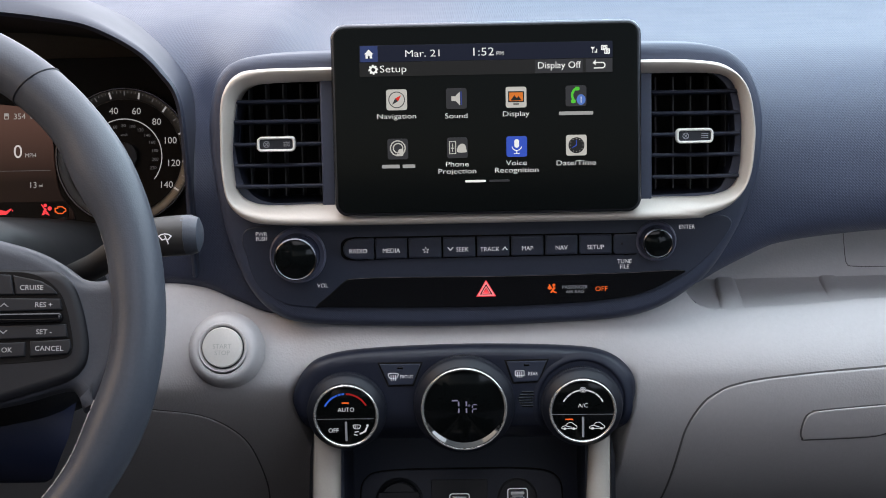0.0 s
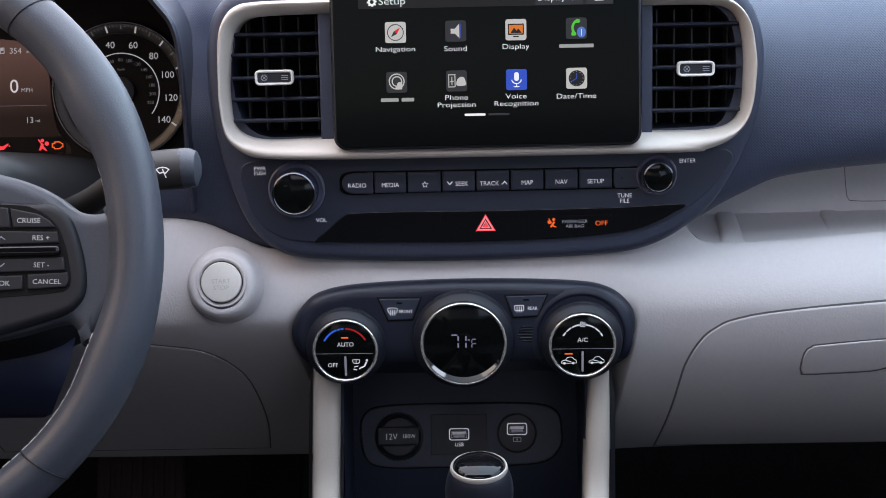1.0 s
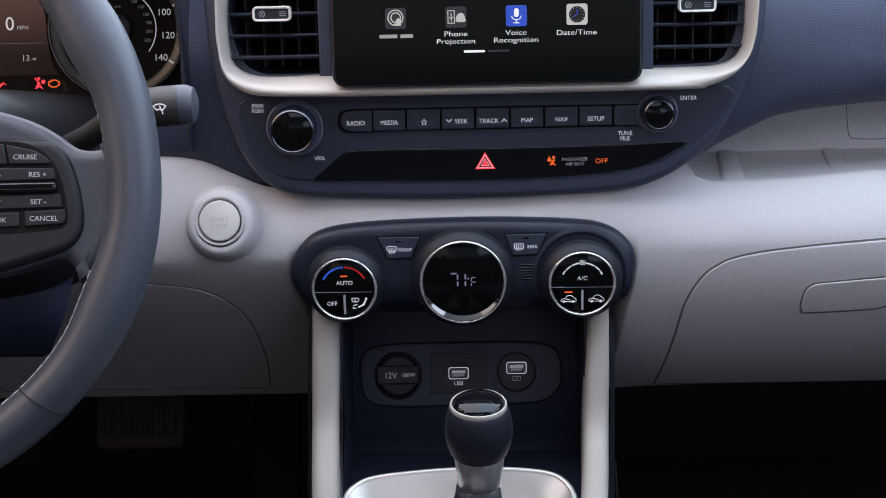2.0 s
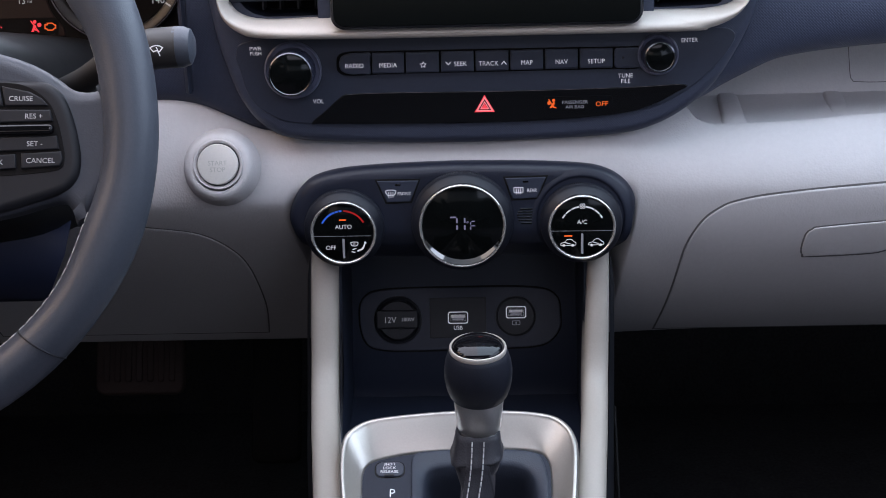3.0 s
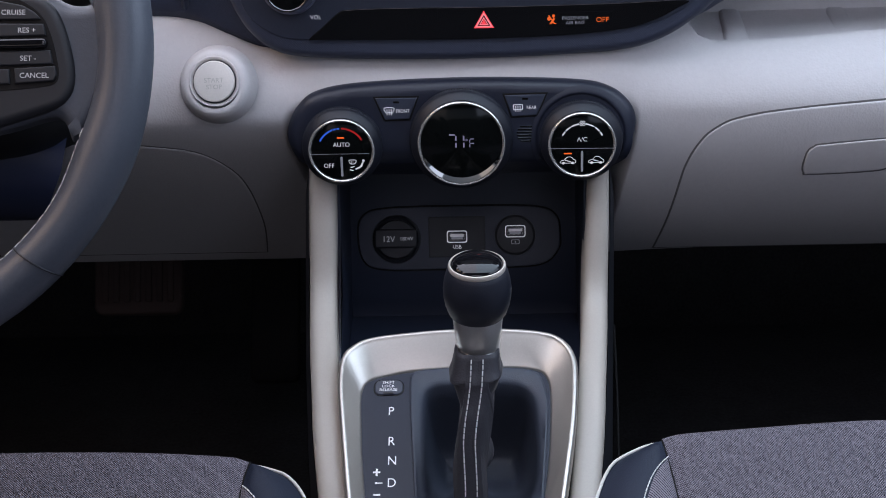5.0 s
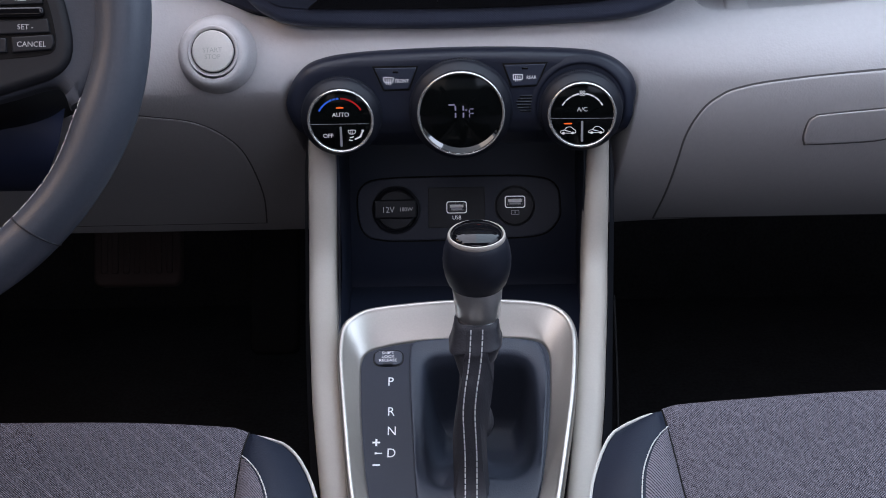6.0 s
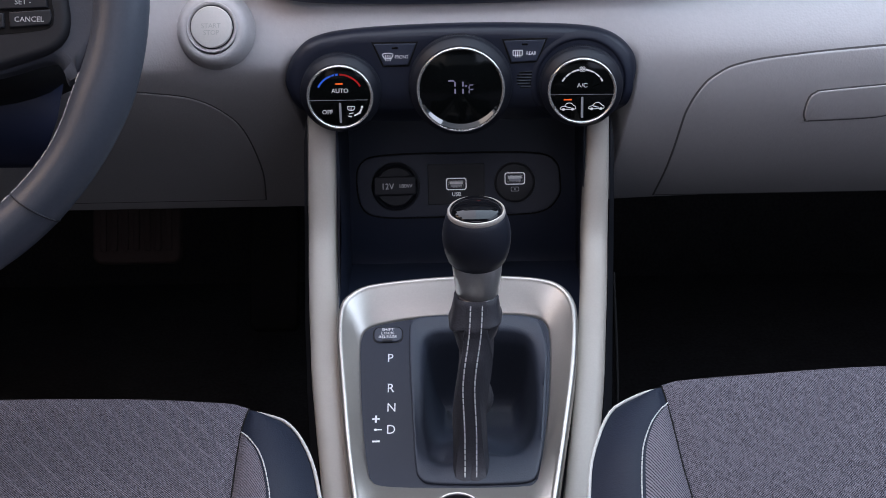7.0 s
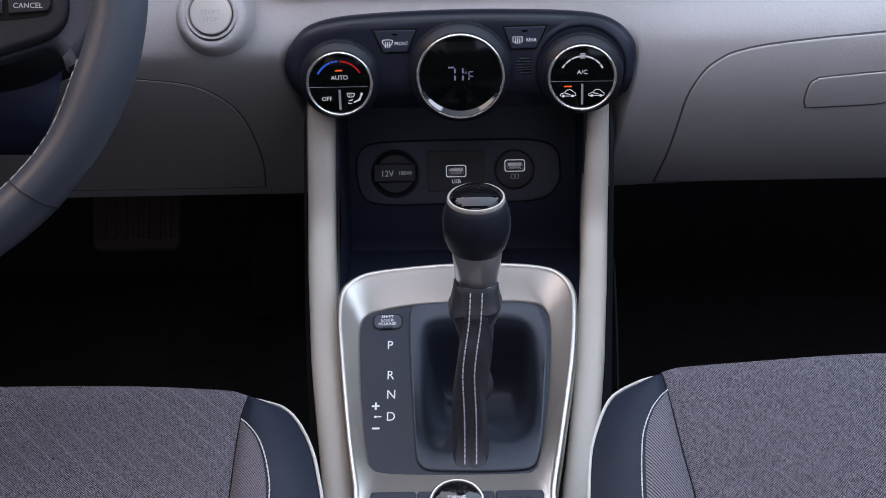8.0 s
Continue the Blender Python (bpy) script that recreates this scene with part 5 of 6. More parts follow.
def surround():
    out = smooth([(-88.6, 30), (-87.4, 53), (-80, 64), (-68, 70.5), (-43, 74.5), (-12, 77), (26, 76.5), (52, 72.5), (64, 64), (69.8, 50), (69.8, 28), (66, -10), (58, -60), (50, -108), (46, -140), (-8, -142), (-68, -140), (-73, -106), (-79.5, -60), (-86, 0)], 6)
    inn = smooth([(-73.8, 19), (-73.2, 31), (-69.5, 38.5), (-58, 43.4), (-31.7, 47.8), (18, 49.2), (42, 47), (50, 40.5), (52.2, 26), (50.8, -5), (48.5, -31), (44.2, -62), (40.8, -82), (37.5, -92.5), (28, -95.4), (-13, -95.6), (-52, -94), (-62.5, -89), (-65.8, -76), (-69.5, -45), (-72.5, -10)], 6)
    crown = inset(out, 2.6)
    stack = [(inset(out, -0.8), -14), (inset(out, -0.6), 1.2), (out, 3.0), (inset(out, 0.8), 3.8), (crown, 4.0), (inset(out, 3.4), 3.2), (inset(out, 4.4), 2.4), (inset(inn, -1.2), -4.6), (inn, -6.0), (inset(inn, 0.8), -9)]
    # the dish runs out flat behind the plate
    loops = [[SHF.at(p.x, p.y, w + (lerp_table(p.y, [(-96, 6.4), (-92, 6.2), (-66, 0.0)]) if k == 7 else lerp_table(p.y, [(-96, 6.6), (-92, 6.4), (-66, 0.0)]) if k == 8 else 0)) for p in loop] for k, (loop, w) in enumerate(stack)]
    part("shift_surround", loft(loops), SILVER_METAL, console, "satin silver tray-shaped shift surround", angle=60)
    mid = (4, -25)
    turns = [2 * math.pi * k / 160 for k in range(160)]
    edge = cast(inset(inn, -0.6), mid, turns)
    hole = cast(inset(BOOT_RIM, 2.0), mid, turns)
    part("shift_plate", rings(SHF, [(edge, -14), (edge, -6.6), (hole, -6.6), (hole, -14)]), PLATE, console, "dark navy gear indicator plate")


surround()
WP = -6.4
part("lock_cover", slab(SHF, rrect(-65.0, 27.0, -46.2, 39.6, 4.6), -8, -5.4, 0.8, 3), NAVY, console, "small shift lock cover")
part("lock_groove", slab(SHF, rrect(-65.8, 26.2, -45.4, 40.4, 5.2), -8, WP + 0.1, 0.1, 1), PIANO, console)
for k, word in enumerate(("SHIFT", "LOCK", "RELEASE")):
    lettering(SHF, word, -55.8, 37.2 - k * 3.2, -5.2, 2.3, PRINT, console, wide=1.0)
part("lock_slot", slab(SHF, rrect(-59.2, 27.2, -52.4, 28.6, 0.3), -6, -5.0, 0.1, 1), BLACK, console)
for word, u, v in (("P", -53.6, 13.2), ("R", -52.8, -12.0), ("N", -51.9, -27.8), ("D", -51.8, -45.4)):
    lettering(SHF, word, u, v, WP + 0.15, 7.1, PRINT, console, wide=0.80, name="gear_letter")
symbol(SHF, [rrect(-64.0, -37.7, -59.2, -36.4, 0.1), rrect(-62.2, -39.9, -60.9, -34.2, 0.1)], WP + 0.15, PRINT, console, "plus_mark")
symbol(SHF, [rrect(-63.4, -55.4, -58.7, -54.0, 0.1)], WP + 0.15, PRINT, console, "minus_mark")
symbol(SHF, [rrect(-61.6, -46.0, -57.6, -45.2, 0.1), circle(-61.6, -45.6, 0.9, 12)], WP + 0.15, PRINT, console, "gate_mark")


def boot_well():
    rim = BOOT_RIM
    cut = smooth([(-32, 24), (-30, 31), (-23, 34.5), (-6, 36), (18, 36), (33, 33), (40, 24), (42.2, 5), (42, -24), (39.5, -48), (34, -60), (23, -65.5), (6, -64), (-4, -66), (-16, -72), (-26, -69), (-30.5, -58), (-32, -28), (-32.4, 4)], 6)
    mid = (4, -20)
    turns = [2 * math.pi * k / 144 for k in range(144)]
    rim, cut = cast(rim, mid, turns), cast(cut, mid, turns)

    def depth(u, v):
        t = max(0.0, min(1.0, (v + 62) / 70))
        ridge = max(0.0, min(1.0, (-4 - v) / 48)) * math.exp(-(((u + 2) / lerp_table(v, [(-64, 13.0), (-20, 8.5)])) ** 2))
        return (11 + 53 * t * t * (3 - 2 * t)) * (1 - ridge * (0.92 if v < -20 else 0.8))

    loops = [[SHF.at(p.x, p.y, w) for p in loop] for loop, w in ((inset(rim, -0.6), -8), (inset(rim, -0.4), -5.8), (rim, -5.0), (inset(rim, 1.2), -5.0), (inset(cut, -4.5), -5.6), (inset(cut, -2.2), -6.6), (cut, -8.2))]
    for k, f in ((1.5, 0.2), (3, 0.42), (5, 0.66), (8, 0.86), (12, 0.97)):
        loops.append([SHF.at(p.x, p.y, -8 - f * depth(p.x, p.y)) for p in inset(cut, k)])
    core = inset(cut, 12)
    for f in [1 - 0.08 * j for j in range(1, 13)]:
        ring = [Vector((mid[0] + (p.x - mid[0]) * f, mid[1] + (p.y - mid[1]) * f)) for p in core]
        loops.append([SHF.at(p.x, p.y, -8 - depth(p.x, p.y)) for p in ring])
    part("boot_frame", loft(loops, cap1=True), BOOT, console, "dark recessed leather boot well", angle=75)


boot_well()

# ---- gear selector ----
selector = thing("gear_selector", (0.002, 0.955, 0.31), "gear selector with a dark leather knob and stitched gaiter", "gear lever")
KN = Plane(0.0046, 0.9770, 0.4190, 85)   # its w axis runs up the lever


def knob():
    body = part("knob", turned(KN, 0, 0, [(15.0, 21.6), (16.6, 22.2), (17.9, 24.2), (19.7, 29.5), (20.7, 35.5), (20.9, 40.5), (20.2, 46.5), (18.8, 51.5), (17.6, 54.4), (16.6, 55.4)], 64), KNOB, selector, "smooth dark leather grip")
    part("knob_ring", turned(KN, 0, 0, [(17.3, 54), (17.6, 55.2), (17.4, 56.6), (17.0, 57.3), (16.4, 57.5), (15.9, 56.8)], 64, cap1=False), SILVER, body, "bright silver ring")
    part("knob_cap", turned(KN, 0, 0, [(16.3, 55), (16.0, 57.0), (15.2, 58.2), (12.8, 59.7), (9, 60.9), (5, 61.5), (0, 61.7)], 64), CAP_BLACK, body, "domed black gloss cap")
    part("collar", turned(KN, 0, 0, [(12.8, -4.2), (13.2, -3.6), (13.4, -0.8), (13.1, -0.4), (13.1, 0.0), (13.6, 0.4), (14.4, 9), (15.6, 20.5), (15.2, 22)], 64), BRUSHED, selector, "brushed silver collar")


knob()


def gaiter():
    spine = smooth([(0.0042, 0.9765, 0.4245), (0.0036, 0.9725, 0.4140), (0.0028, 0.9685, 0.404), (0.0016, 0.9665, 0.3945), (-0.0002, 0.963, 0.385), (-0.0018, 0.959, 0.371), (-0.0016, 0.955, 0.3565), (-0.0013, 0.9545, 0.347), (-0.001, 0.956, 0.334)], 10, closed=False)
    loops = []
    n, k = 48, len(spine)
    sleeve = []
    for t, r, dz in [(0.0, 0.86, 0.0015), (0.0, 0.95, 0.0006), (0.08, 1.0, 0.0), (0.2, 1.0, 0.0), (0.4, 1.0, 0.0), (0.6, 1.0, 0.0), (0.75, 1.0, 0.0), (0.88, 1.0, 0.0), (0.96, 1.0, 0.0), (1.0, 0.995, 0.0), (1.0, 0.965, -0.0006), (0.98, 0.91, 0.0004)]:
        p = spine[7 + round(13 * t)]
        row = []
        for j in range(n):
            a = 2 * math.pi * j / n
            ca, sa = math.cos(a), math.sin(a)
            sq = (abs(ca) ** 3.4 + abs(sa) ** 3.4) ** (-1 / 3.4) * (1 + 0.018 * t * t * math.sin(5 * a + 0.6)) * r
            row.append(p + Vector(((0.0139 + 0.0027 * t**1.6) * ca * sq, (0.0140 + 0.0018 * t**1.6) * sa * sq, dz + t * t * (0.0016 * ca + 0.0006 * math.sin(3 * a)))))
        sleeve.append(row)
    for i, p in enumerate(spine):
        s = i / (k - 1)
        if s < 0.21:
            continue
        rx = lerp_table(s, [(0.2, 0.0148), (0.25, 0.0156), (0.31, 0.0138), (0.38, 0.0112), (0.50, 0.0070), (0.62, 0.0062), (0.85, 0.0075), (1, 0.003)])
        ry = lerp_table(s, [(0.2, 0.0136), (0.262, 0.0148), (0.36, 0.0162), (0.5, 0.0172), (0.8, 0.0165), (1, 0.004)])
        row = []
        for j in range(n):
            a = 2 * math.pi * j / n
            calm = max(0.0, min(1.0, (s - 0.3) * 4))
            fold = 1 + (0.05 * math.sin(4 * a + 9 * s) + 0.03 * math.sin(7 * a - 14 * s)) * calm
            full = lerp_table(s, [(0, 0.0), (0.28, 0.0), (0.40, 0.55), (0.5, 0.85), (0.62, 0.75), (0.72, 0.9), (0.9, 1.0), (1, 0.5)])
            fold += full * max(0.0, math.cos(a - 0.5)) ** 4
            crease = abs(math.sin(15 * s + 1.5 * math.sin(2 * a))) ** 0.6 - 0.6
            fold += 0.16 * crease * max(0.0, math.cos(a - 0.5)) ** 2 * calm
            ca, sa = math.cos(a), math.sin(a)
            sq = (abs(ca) ** 3 + abs(sa) ** 3) ** (-1 / 3)
            row.append(p + Vector((rx * ca * sq * fold, ry * sa * sq * fold, 0)))
        loops.append(row)
    skin = part("gaiter", loft(loops, False, True), GAITER, selector, "folded dark leather gaiter", angle=80)
    part("sleeve", loft(sleeve), GAITER, skin, "close-fitting leather sleeve under the knob", angle=60)
    front = [p + Vector((0, -lerp_table(i / (k - 1), [(0, 0.0150), (0.18, 0.0162), (0.245, 0.0171), (0.28, 0.0168), (0.5, 0.0182), (0.8, 0.0180), (1, 0.014)]), 0)) for i, p in enumerate(spine)]
    strip_end = SHF.at(-1.7, -88.0, -4.4)
    run = smooth([front[7], front[13], front[19], front[24], front[32], front[40], front[50], front[60], Vector((-0.0012, 0.9338, 0.3435)), Vector((-0.0013, 0.9312, 0.3335)), Vector((-0.0014, 0.9280, 0.3262)), Vector((-0.0015, 0.9245, 0.3212)), strip_end], 8, closed=False)
    side = [(0.0, 0.0), (0.0008, -0.0004), (0.004, 0.0), (0.0066, -0.0012), (0.0085, -0.008), (0.0105, -0.020)]
    rows = []
    for i, p in enumerate(run):
        wide = lerp_table(i / (len(run) - 1), [(0, 1.0), (0.5, 1.0), (0.66, 1.05), (0.80, 1.25), (0.9, 1.4), (1, 1.4)])
        deep = lerp_table(i / (len(run) - 1), [(0, 1.0), (0.55, 1.0), (0.7, 0.95), (0.85, 0.80), (1, 0.5)])
        row = []
        for sgn, cut in ((-1, side[::-1]), (1, side[1:])):
            for dx, dz in cut:
                k = wide if dx > 0.005 else 1.0
                row.append(p + Vector((sgn * dx * k, 0.001 * dx / 0.007, -0.0006 + dz * (deep if dx > 0.005 else 1.0) - (0.001 if dx == 0 else 0))))
        rows.append(row)
    base = loft(rows, closed=False)
    part("seam_strip", base, GAITER, skin, "raised leather seam")
    for side in (-1, 1):
        line = smooth([p + Vector((side * 0.0036, -0.0002, 0.0004)) for p in run[::4]] + [run[-1] + Vector((side * 0.0036, -0.0002, 0.0004))], 12, closed=False)
        stitches(line, 0.0034, 0.00045, skin)
    return skin


def stitches(line, pitch, r, parent, mat=None):
    """A run of separate thread stitches along a line, as one row of sewing."""
    bm = bmesh.new()
    start_p, since = line[0], 0.0
    for a, b in zip(line, line[1:]):
        d = (b - a).length
        since += d
        if since >= pitch:
            e = start_p + (b - start_p) * 0.78
            tube([start_p, (start_p + e) / 2 + Vector((0, -r * 0.3, r * 0.3)), e], r, 5, bm=bm)
            start_p, since = b, 0.0
    return tagged(part("stitching", bm, mat or THREAD, parent), kind="stuff")


gaiter()

# ---- drive mode dial and switches behind the selector ----
mode = thing("drive_mode_dial", SHF.at(-10, -119, -4), "round black drive mode dial with a bright ring", "dial")
part("skirt", turned(SHF, -10, -118.7, [(18.6, -8), (18.6, 2.0), (17.8, 3.2), (16.4, 3.4)]), PIANO, mode)
part("ring", turned(SHF, -10, -118.7, [(16.6, 0), (16.6, 5.2), (16.1, 6.1), (15.3, 6.0), (14.8, 5.2)], cap1=False), SILVER_METAL, mode, "bright ring")
part("cap", turned(SHF, -10, -118.7, [(15, 1), (14.9, 5.4), (11, 7.2), (0, 8.0)]), PIANO, mode, "domed black cap")
lettering(SHF, "DRIVE", -10, -117.2, 8.1, 3.0, PRINT, mode, wide=0.95)
for a, b in ((-62, -34.6), (-33.8, -24), (3, 12.3), (13.1, 42)):
    sw = thing("console_switch", SHF.at((a + b) / 2, -120, -4), "flat dark console switch beside the drive mode dial", "switch", "switches behind the gear selector")
    part("key", slab(SHF, rrect(a, -136, b, -109.0, 2), -4, 3.4, 0.9, 3), PLATE, sw)
    if b - a > 20:
        for k in (-1, 0, 1):
            part("mark", slab(SHF, rrect((a + b) / 2 + k * 5.2 - 1.4, -114, (a + b) / 2 + k * 5.2 + 1.4, -113.2, 0.3), 3, 3.6, 0.1, 1), BLACK, sw)

# ---- steering wheel ----
wheel = thing("steering_wheel", (-0.345, 1.02, 0.60), "grey leather steering wheel with cream stitching and spoke buttons", "steering wheel")


def rim_size(deg):
    """Centre radius, half width and half depth of the rim at an angle, with thumb swells."""
    swell = 2.6 * math.exp(-(((deg - 28) / 8) ** 2)) + 2.0 * math.exp(-(((deg + 22) / 9) ** 2))
    low = max(0.0, min(1.0, (5 - deg) / 25))
    return 164.2 - 0.7 * swell + 3.2 * low, 14.8 + 0.9 * swell - 1.0 * low, 16.5 + 0.5 * swell


def rim():
    n, m = 144, 24
    loops = []
    for i in range(n):
        a = 2 * math.pi * i / n
        deg = math.degrees(a)
        R, rr, rw = rim_size(deg - 360 if deg > 180 else deg)
        loops.append([WHL.at((R + rr * math.cos(b)) * math.cos(a), (R + rr * math.cos(b)) * math.sin(a), rw * math.sin(b)) for b in [2 * math.pi * j / m for j in range(m)]])
    loops.append(loops[0])
    ring = part("rim", loft(loops), LEATHER, wheel, "grey leather-wrapped rim", angle=80)
    for deg in (50.5, -46.0, 131.5, -134):
        a = radians(deg)
        R, rr, rw = rim_size(deg)
        pts = []
        for j in range(28):
            b = 2 * math.pi * j / 28
            lean = a - 0.02 * math.cos(b) * (1 if deg > 0 else -1)
            pts.append(WHL.at((R + (rr + 0.15) * math.cos(b)) * math.cos(lean), (R + (rr + 0.15) * math.cos(b)) * math.sin(lean), (rw + 0.15) * math.sin(b)))
        part("seam", tube(pts, 0.0005, 6, closed=True), BLACK, ring)
    for d0, d1 in ((-52, -17), (7, 17)):
        line = []
        for i in range(240):
            a = radians(d0 + (d1 - d0) * i / 239)
            R, rr, rw = rim_size(math.degrees(a))
            line.append(WHL.at((R - rr * 0.97) * math.cos(a), (R - rr * 0.97) * math.sin(a), 4.0 if d0 < 0 else 2.0))
        stitches(line, 0.0062, 0.0005, ring)


rim()


def spokes():
    sp = smooth([(168, -2), (158, 14), (151.5, 24), (147.5, 17.5), (143, 15.8), (135.4, 16.4), (129, 19.6), (119.6, 26.6), (107, 33), (88, 39), (50, 48), (0, 52), (-50, 48), (-88, 39), (-119, 26.6), (-143, 16), (-158, 14), (-158, -30), (-136, -58), (-127, -45), (-90, -50), (-30, -60), (30, -60), (90, -52), (118, -45), (127.6, -44.4), (132.4, -49), (136, -57), (146, -48), (160, -24)], 6)
    part("spoke", slab(WHL, sp, -16, 4, 8, 5), LEATHER, wheel, "grey leather covered spokes")
    plate = smooth([(60, 24), (88, 22.6), (107, 21.6), (121, 20), (130, 12), (135.5, -1.4), (138.8, -18), (138.4, -28), (135.4, -34.5), (129, -39.5), (112, -44.8), (91, -50.6), (60, -58)], 6)
    part("button_plate", slab(WHL, plate, 0, 7.0, 4.5, 5), BLACK, wheel, "dark moulded button plate")
    well = smooth([(60, 22), (88, 20.6), (108, 18.8), (121, 10.6), (127, -1.3), (130.4, -17), (130.6, -22), (128.6, -26.6), (120, -28.6), (91, -30.5), (60, -32)], 6)
    part("key_well", slab(WHL, well, 5, 7.3, 0.2, 1), VOID, wheel)
    hub = smooth([(0, 66), (46, 58), (74, 34), (78, -8), (70, -46), (40, -64), (0, -68), (-40, -64), (-70, -46), (-78, -8), (-74, 34), (-46, 58)], 6)
    part("hub", slab(WHL, hub, -30, 20, 14, 5), LEATHER, wheel, "padded wheel hub")
    keys = [("CRUISE", [(97.2, 18.2), (112.3, 14.8), (118.6, 11.2), (121.8, 7.4), (98.9, 7.4)], (107.6, 11.2)), ("RES +", [(80, 6.0), (123.2, 4.9), (124.6, -1.2), (80, -2.0)], (114.5, 1.6)),
            ("SET -", [(80, -9.6), (126.7, -9.0), (128.0, -16.4), (80, -17.2)], (115, -13.2)), ("CANCEL", [(107.4, -18.3), (129.0, -17.4), (130.0, -22.0), (128.3, -25.4), (107.6, -26.6)], (118, -22.3)),
            ("OK", [(80, -19.0), (104.6, -18.6), (104.9, -26.4), (80, -27.4)], (95, -22.8)), ("", [(80, 20), (96, 18.4), (98, 7.4), (80, 7.6)], None)]
    for word, pts, at in keys:
        b = part("key", slab(WHL, poly(*pts), 6, 8.6, 0.8, 3), BLACK, wheel)
        if word:
            lettering(WHL, word, at[0], at[1], 8.75, 2.7, SOFT_PRINT, b, wide=1.05, tilt=-1)
    for v, s in ((1.8, 1), (-12.9, -1)):
        part("arrow", slab(WHL, poly((90.4, v - s * 0.9), (92.8, v + s * 1.2), (95.2, v - s * 0.9), (94.4, v - s * 0.9), (92.8, v + s * 0.4), (91.2, v - s * 0.9)), 8.4, 8.75, 0.05, 1), GREY_PRINT, wheel)
    part("rocker", slab(WHL, rrect(78, -8.2, 125.2, -2.6, 2.4), 6, 10.5, 1.8, 3), PIANO, wheel, "black gloss rocker")


spokes()

# ---- column shroud and wiper stalk ----
column = thing("steering_column", (-0.345, 1.15, 0.5), "dark navy steering column shroud behind the wheel", "steering column")
sh = [[(-0.345 + dx * k, y, z + dz * k) for dx, dz in ((-0.085, 0.02), (-0.07, 0.055), (0, 0.065), (0.07, 0.055), (0.085, 0.02), (0.085, -0.03), (0.06, -0.065), (0, -0.075), (-0.06, -0.065), (-0.085, -0.03))] for y, z, k in ((0.985, 0.62, 0.85), (1.0, 0.615, 0.97), (1.06, 0.59, 1.05), (1.26, 0.53, 1.15))]
part("shroud", loft([smooth(r, 5) for r in sh], True, True), SHROUD, column, "dark moulded shroud", angle=60)
lowfill = [[(-0.345 + dx * k, y, z) for dx in (-0.16, -0.08, 0.0, 0.05, 0.082)] for y, z, k in ((1.20, 0.57, 1.0), (1.13, 0.535, 0.95), (1.10, 0.49, 0.85), (1.12, 0.45, 0.6), (1.17, 0.425, 0.35))]
part("lower_cover", sheet([[Vector(p) for p in r] for r in lowfill]), COVER, column, "dark lower cover", angle=80)

stalk = thing("wiper_stalk", (-0.22, 1.04, 0.62), "dark wiper stalk with a painted wiper symbol", "stalk")
line = [Vector(p) for p in ((-0.262, 1.075, 0.609), (-0.236, 1.055, 0.624), (-0.214, 1.04, 0.640), (-0.200, 1.032, 0.6465), (-0.186, 1.030, 0.6492), (-0.172, 1.030, 0.6500))]
line = smooth(line, 6, closed=False)
part("arm", tube(line, lambda s: 0.0088 + 0.0042 * min(1, max(0, (s - 0.35) / 0.3)), 20, flat=0.95), STALK, stalk, "tapered dark arm")
tip = [Vector((-0.1745 + d, 1.030, 0.6500)) for d in (0, 0.0004, 0.006, 0.0105, 0.0125)]
part("tip", loft([[p + Vector((0, 0.0124 * k * math.cos(2 * math.pi * j / 24), 0.0124 * k * math.sin(2 * math.pi * j / 24))) for j in range(24)] for p, k in zip(tip, (0.94, 1.0, 1.0, 0.86, 0.5))], True, True), LEATHER, stalk, "grey end cap")
STM = Plane(-0.1822, 1.0163, 0.6512, 12)
fan = [Vector((6.5 * k * math.sin(radians(a)), -2.8 + 6.5 * k * math.cos(radians(a)))) for a, k in [(-42, 1), (-20, 1), (0, 1), (20, 1), (42, 1), (42, 0.42), (0, 0.42), (-42, 0.42)]]
symbol(STM, [outline_of(fan, 0.7), poly((-0.4, 2.4), (0.3, 2.4), (2.4, -3.0), (1.7, -3.0))], 0.6, PRINT, stalk)

# ---- instrument cluster ----
cluster = thing("instrument_cluster", (-0.33, 1.32, 0.58), "lit instrument cluster with a round speedometer and colour display", "instrument cluster")
part("face", slab(CLU, rrect(-560, -95, -212, 58, 30), -12, 0, 1, 1), VOID, cluster, "matt black cluster face")
GC = (-270.3, -20.9)
g = part("speedometer", turned(CLU, *GC, [(54.8, 0), (54.8, 4.5), (53.8, 6.0), (52.5, 6.2), (46, 3.2), (45.4, 2.0), (0, 2.0)], 72), material("smoked_bezel", (0.055, 0.052, 0.049), 0.35, metal=0.6, vary=0.05), cluster, "round speedometer with a grey bezel")
part("gauge_face", turned(CLU, *GC, [(45.2, 2.0), (45.0, 2.4), (0, 2.4)], 72), VOID, g, "black gauge face")
part("bezel_edge", turned(CLU, *GC, [(52.3, 6.0), (52.9, 7.0), (53.9, 7.0), (54.7, 5.5)], 72, cap0=False, cap1=False), DARK_CHROME, g, "thin bright edge")
NUM = glow("gauge_white", (0.60, 0.58, 0.56), 0.55)
NUM_DIM = glow("gauge_grey", (0.22, 0.21, 0.21), 0.4)


def on_dial(deg, r):
    return GC[0] + r * math.cos(radians(deg)), GC[1] + r * math.sin(radians(deg))


for i in range(8):
    deg = 156 - i * 27.0
    u, v = on_dial(deg, 38.8)
    lettering(CLU, str(i * 20), u, v - 1.8, 2.7, 5.2, NUM, g, wide=1.0, name="number")
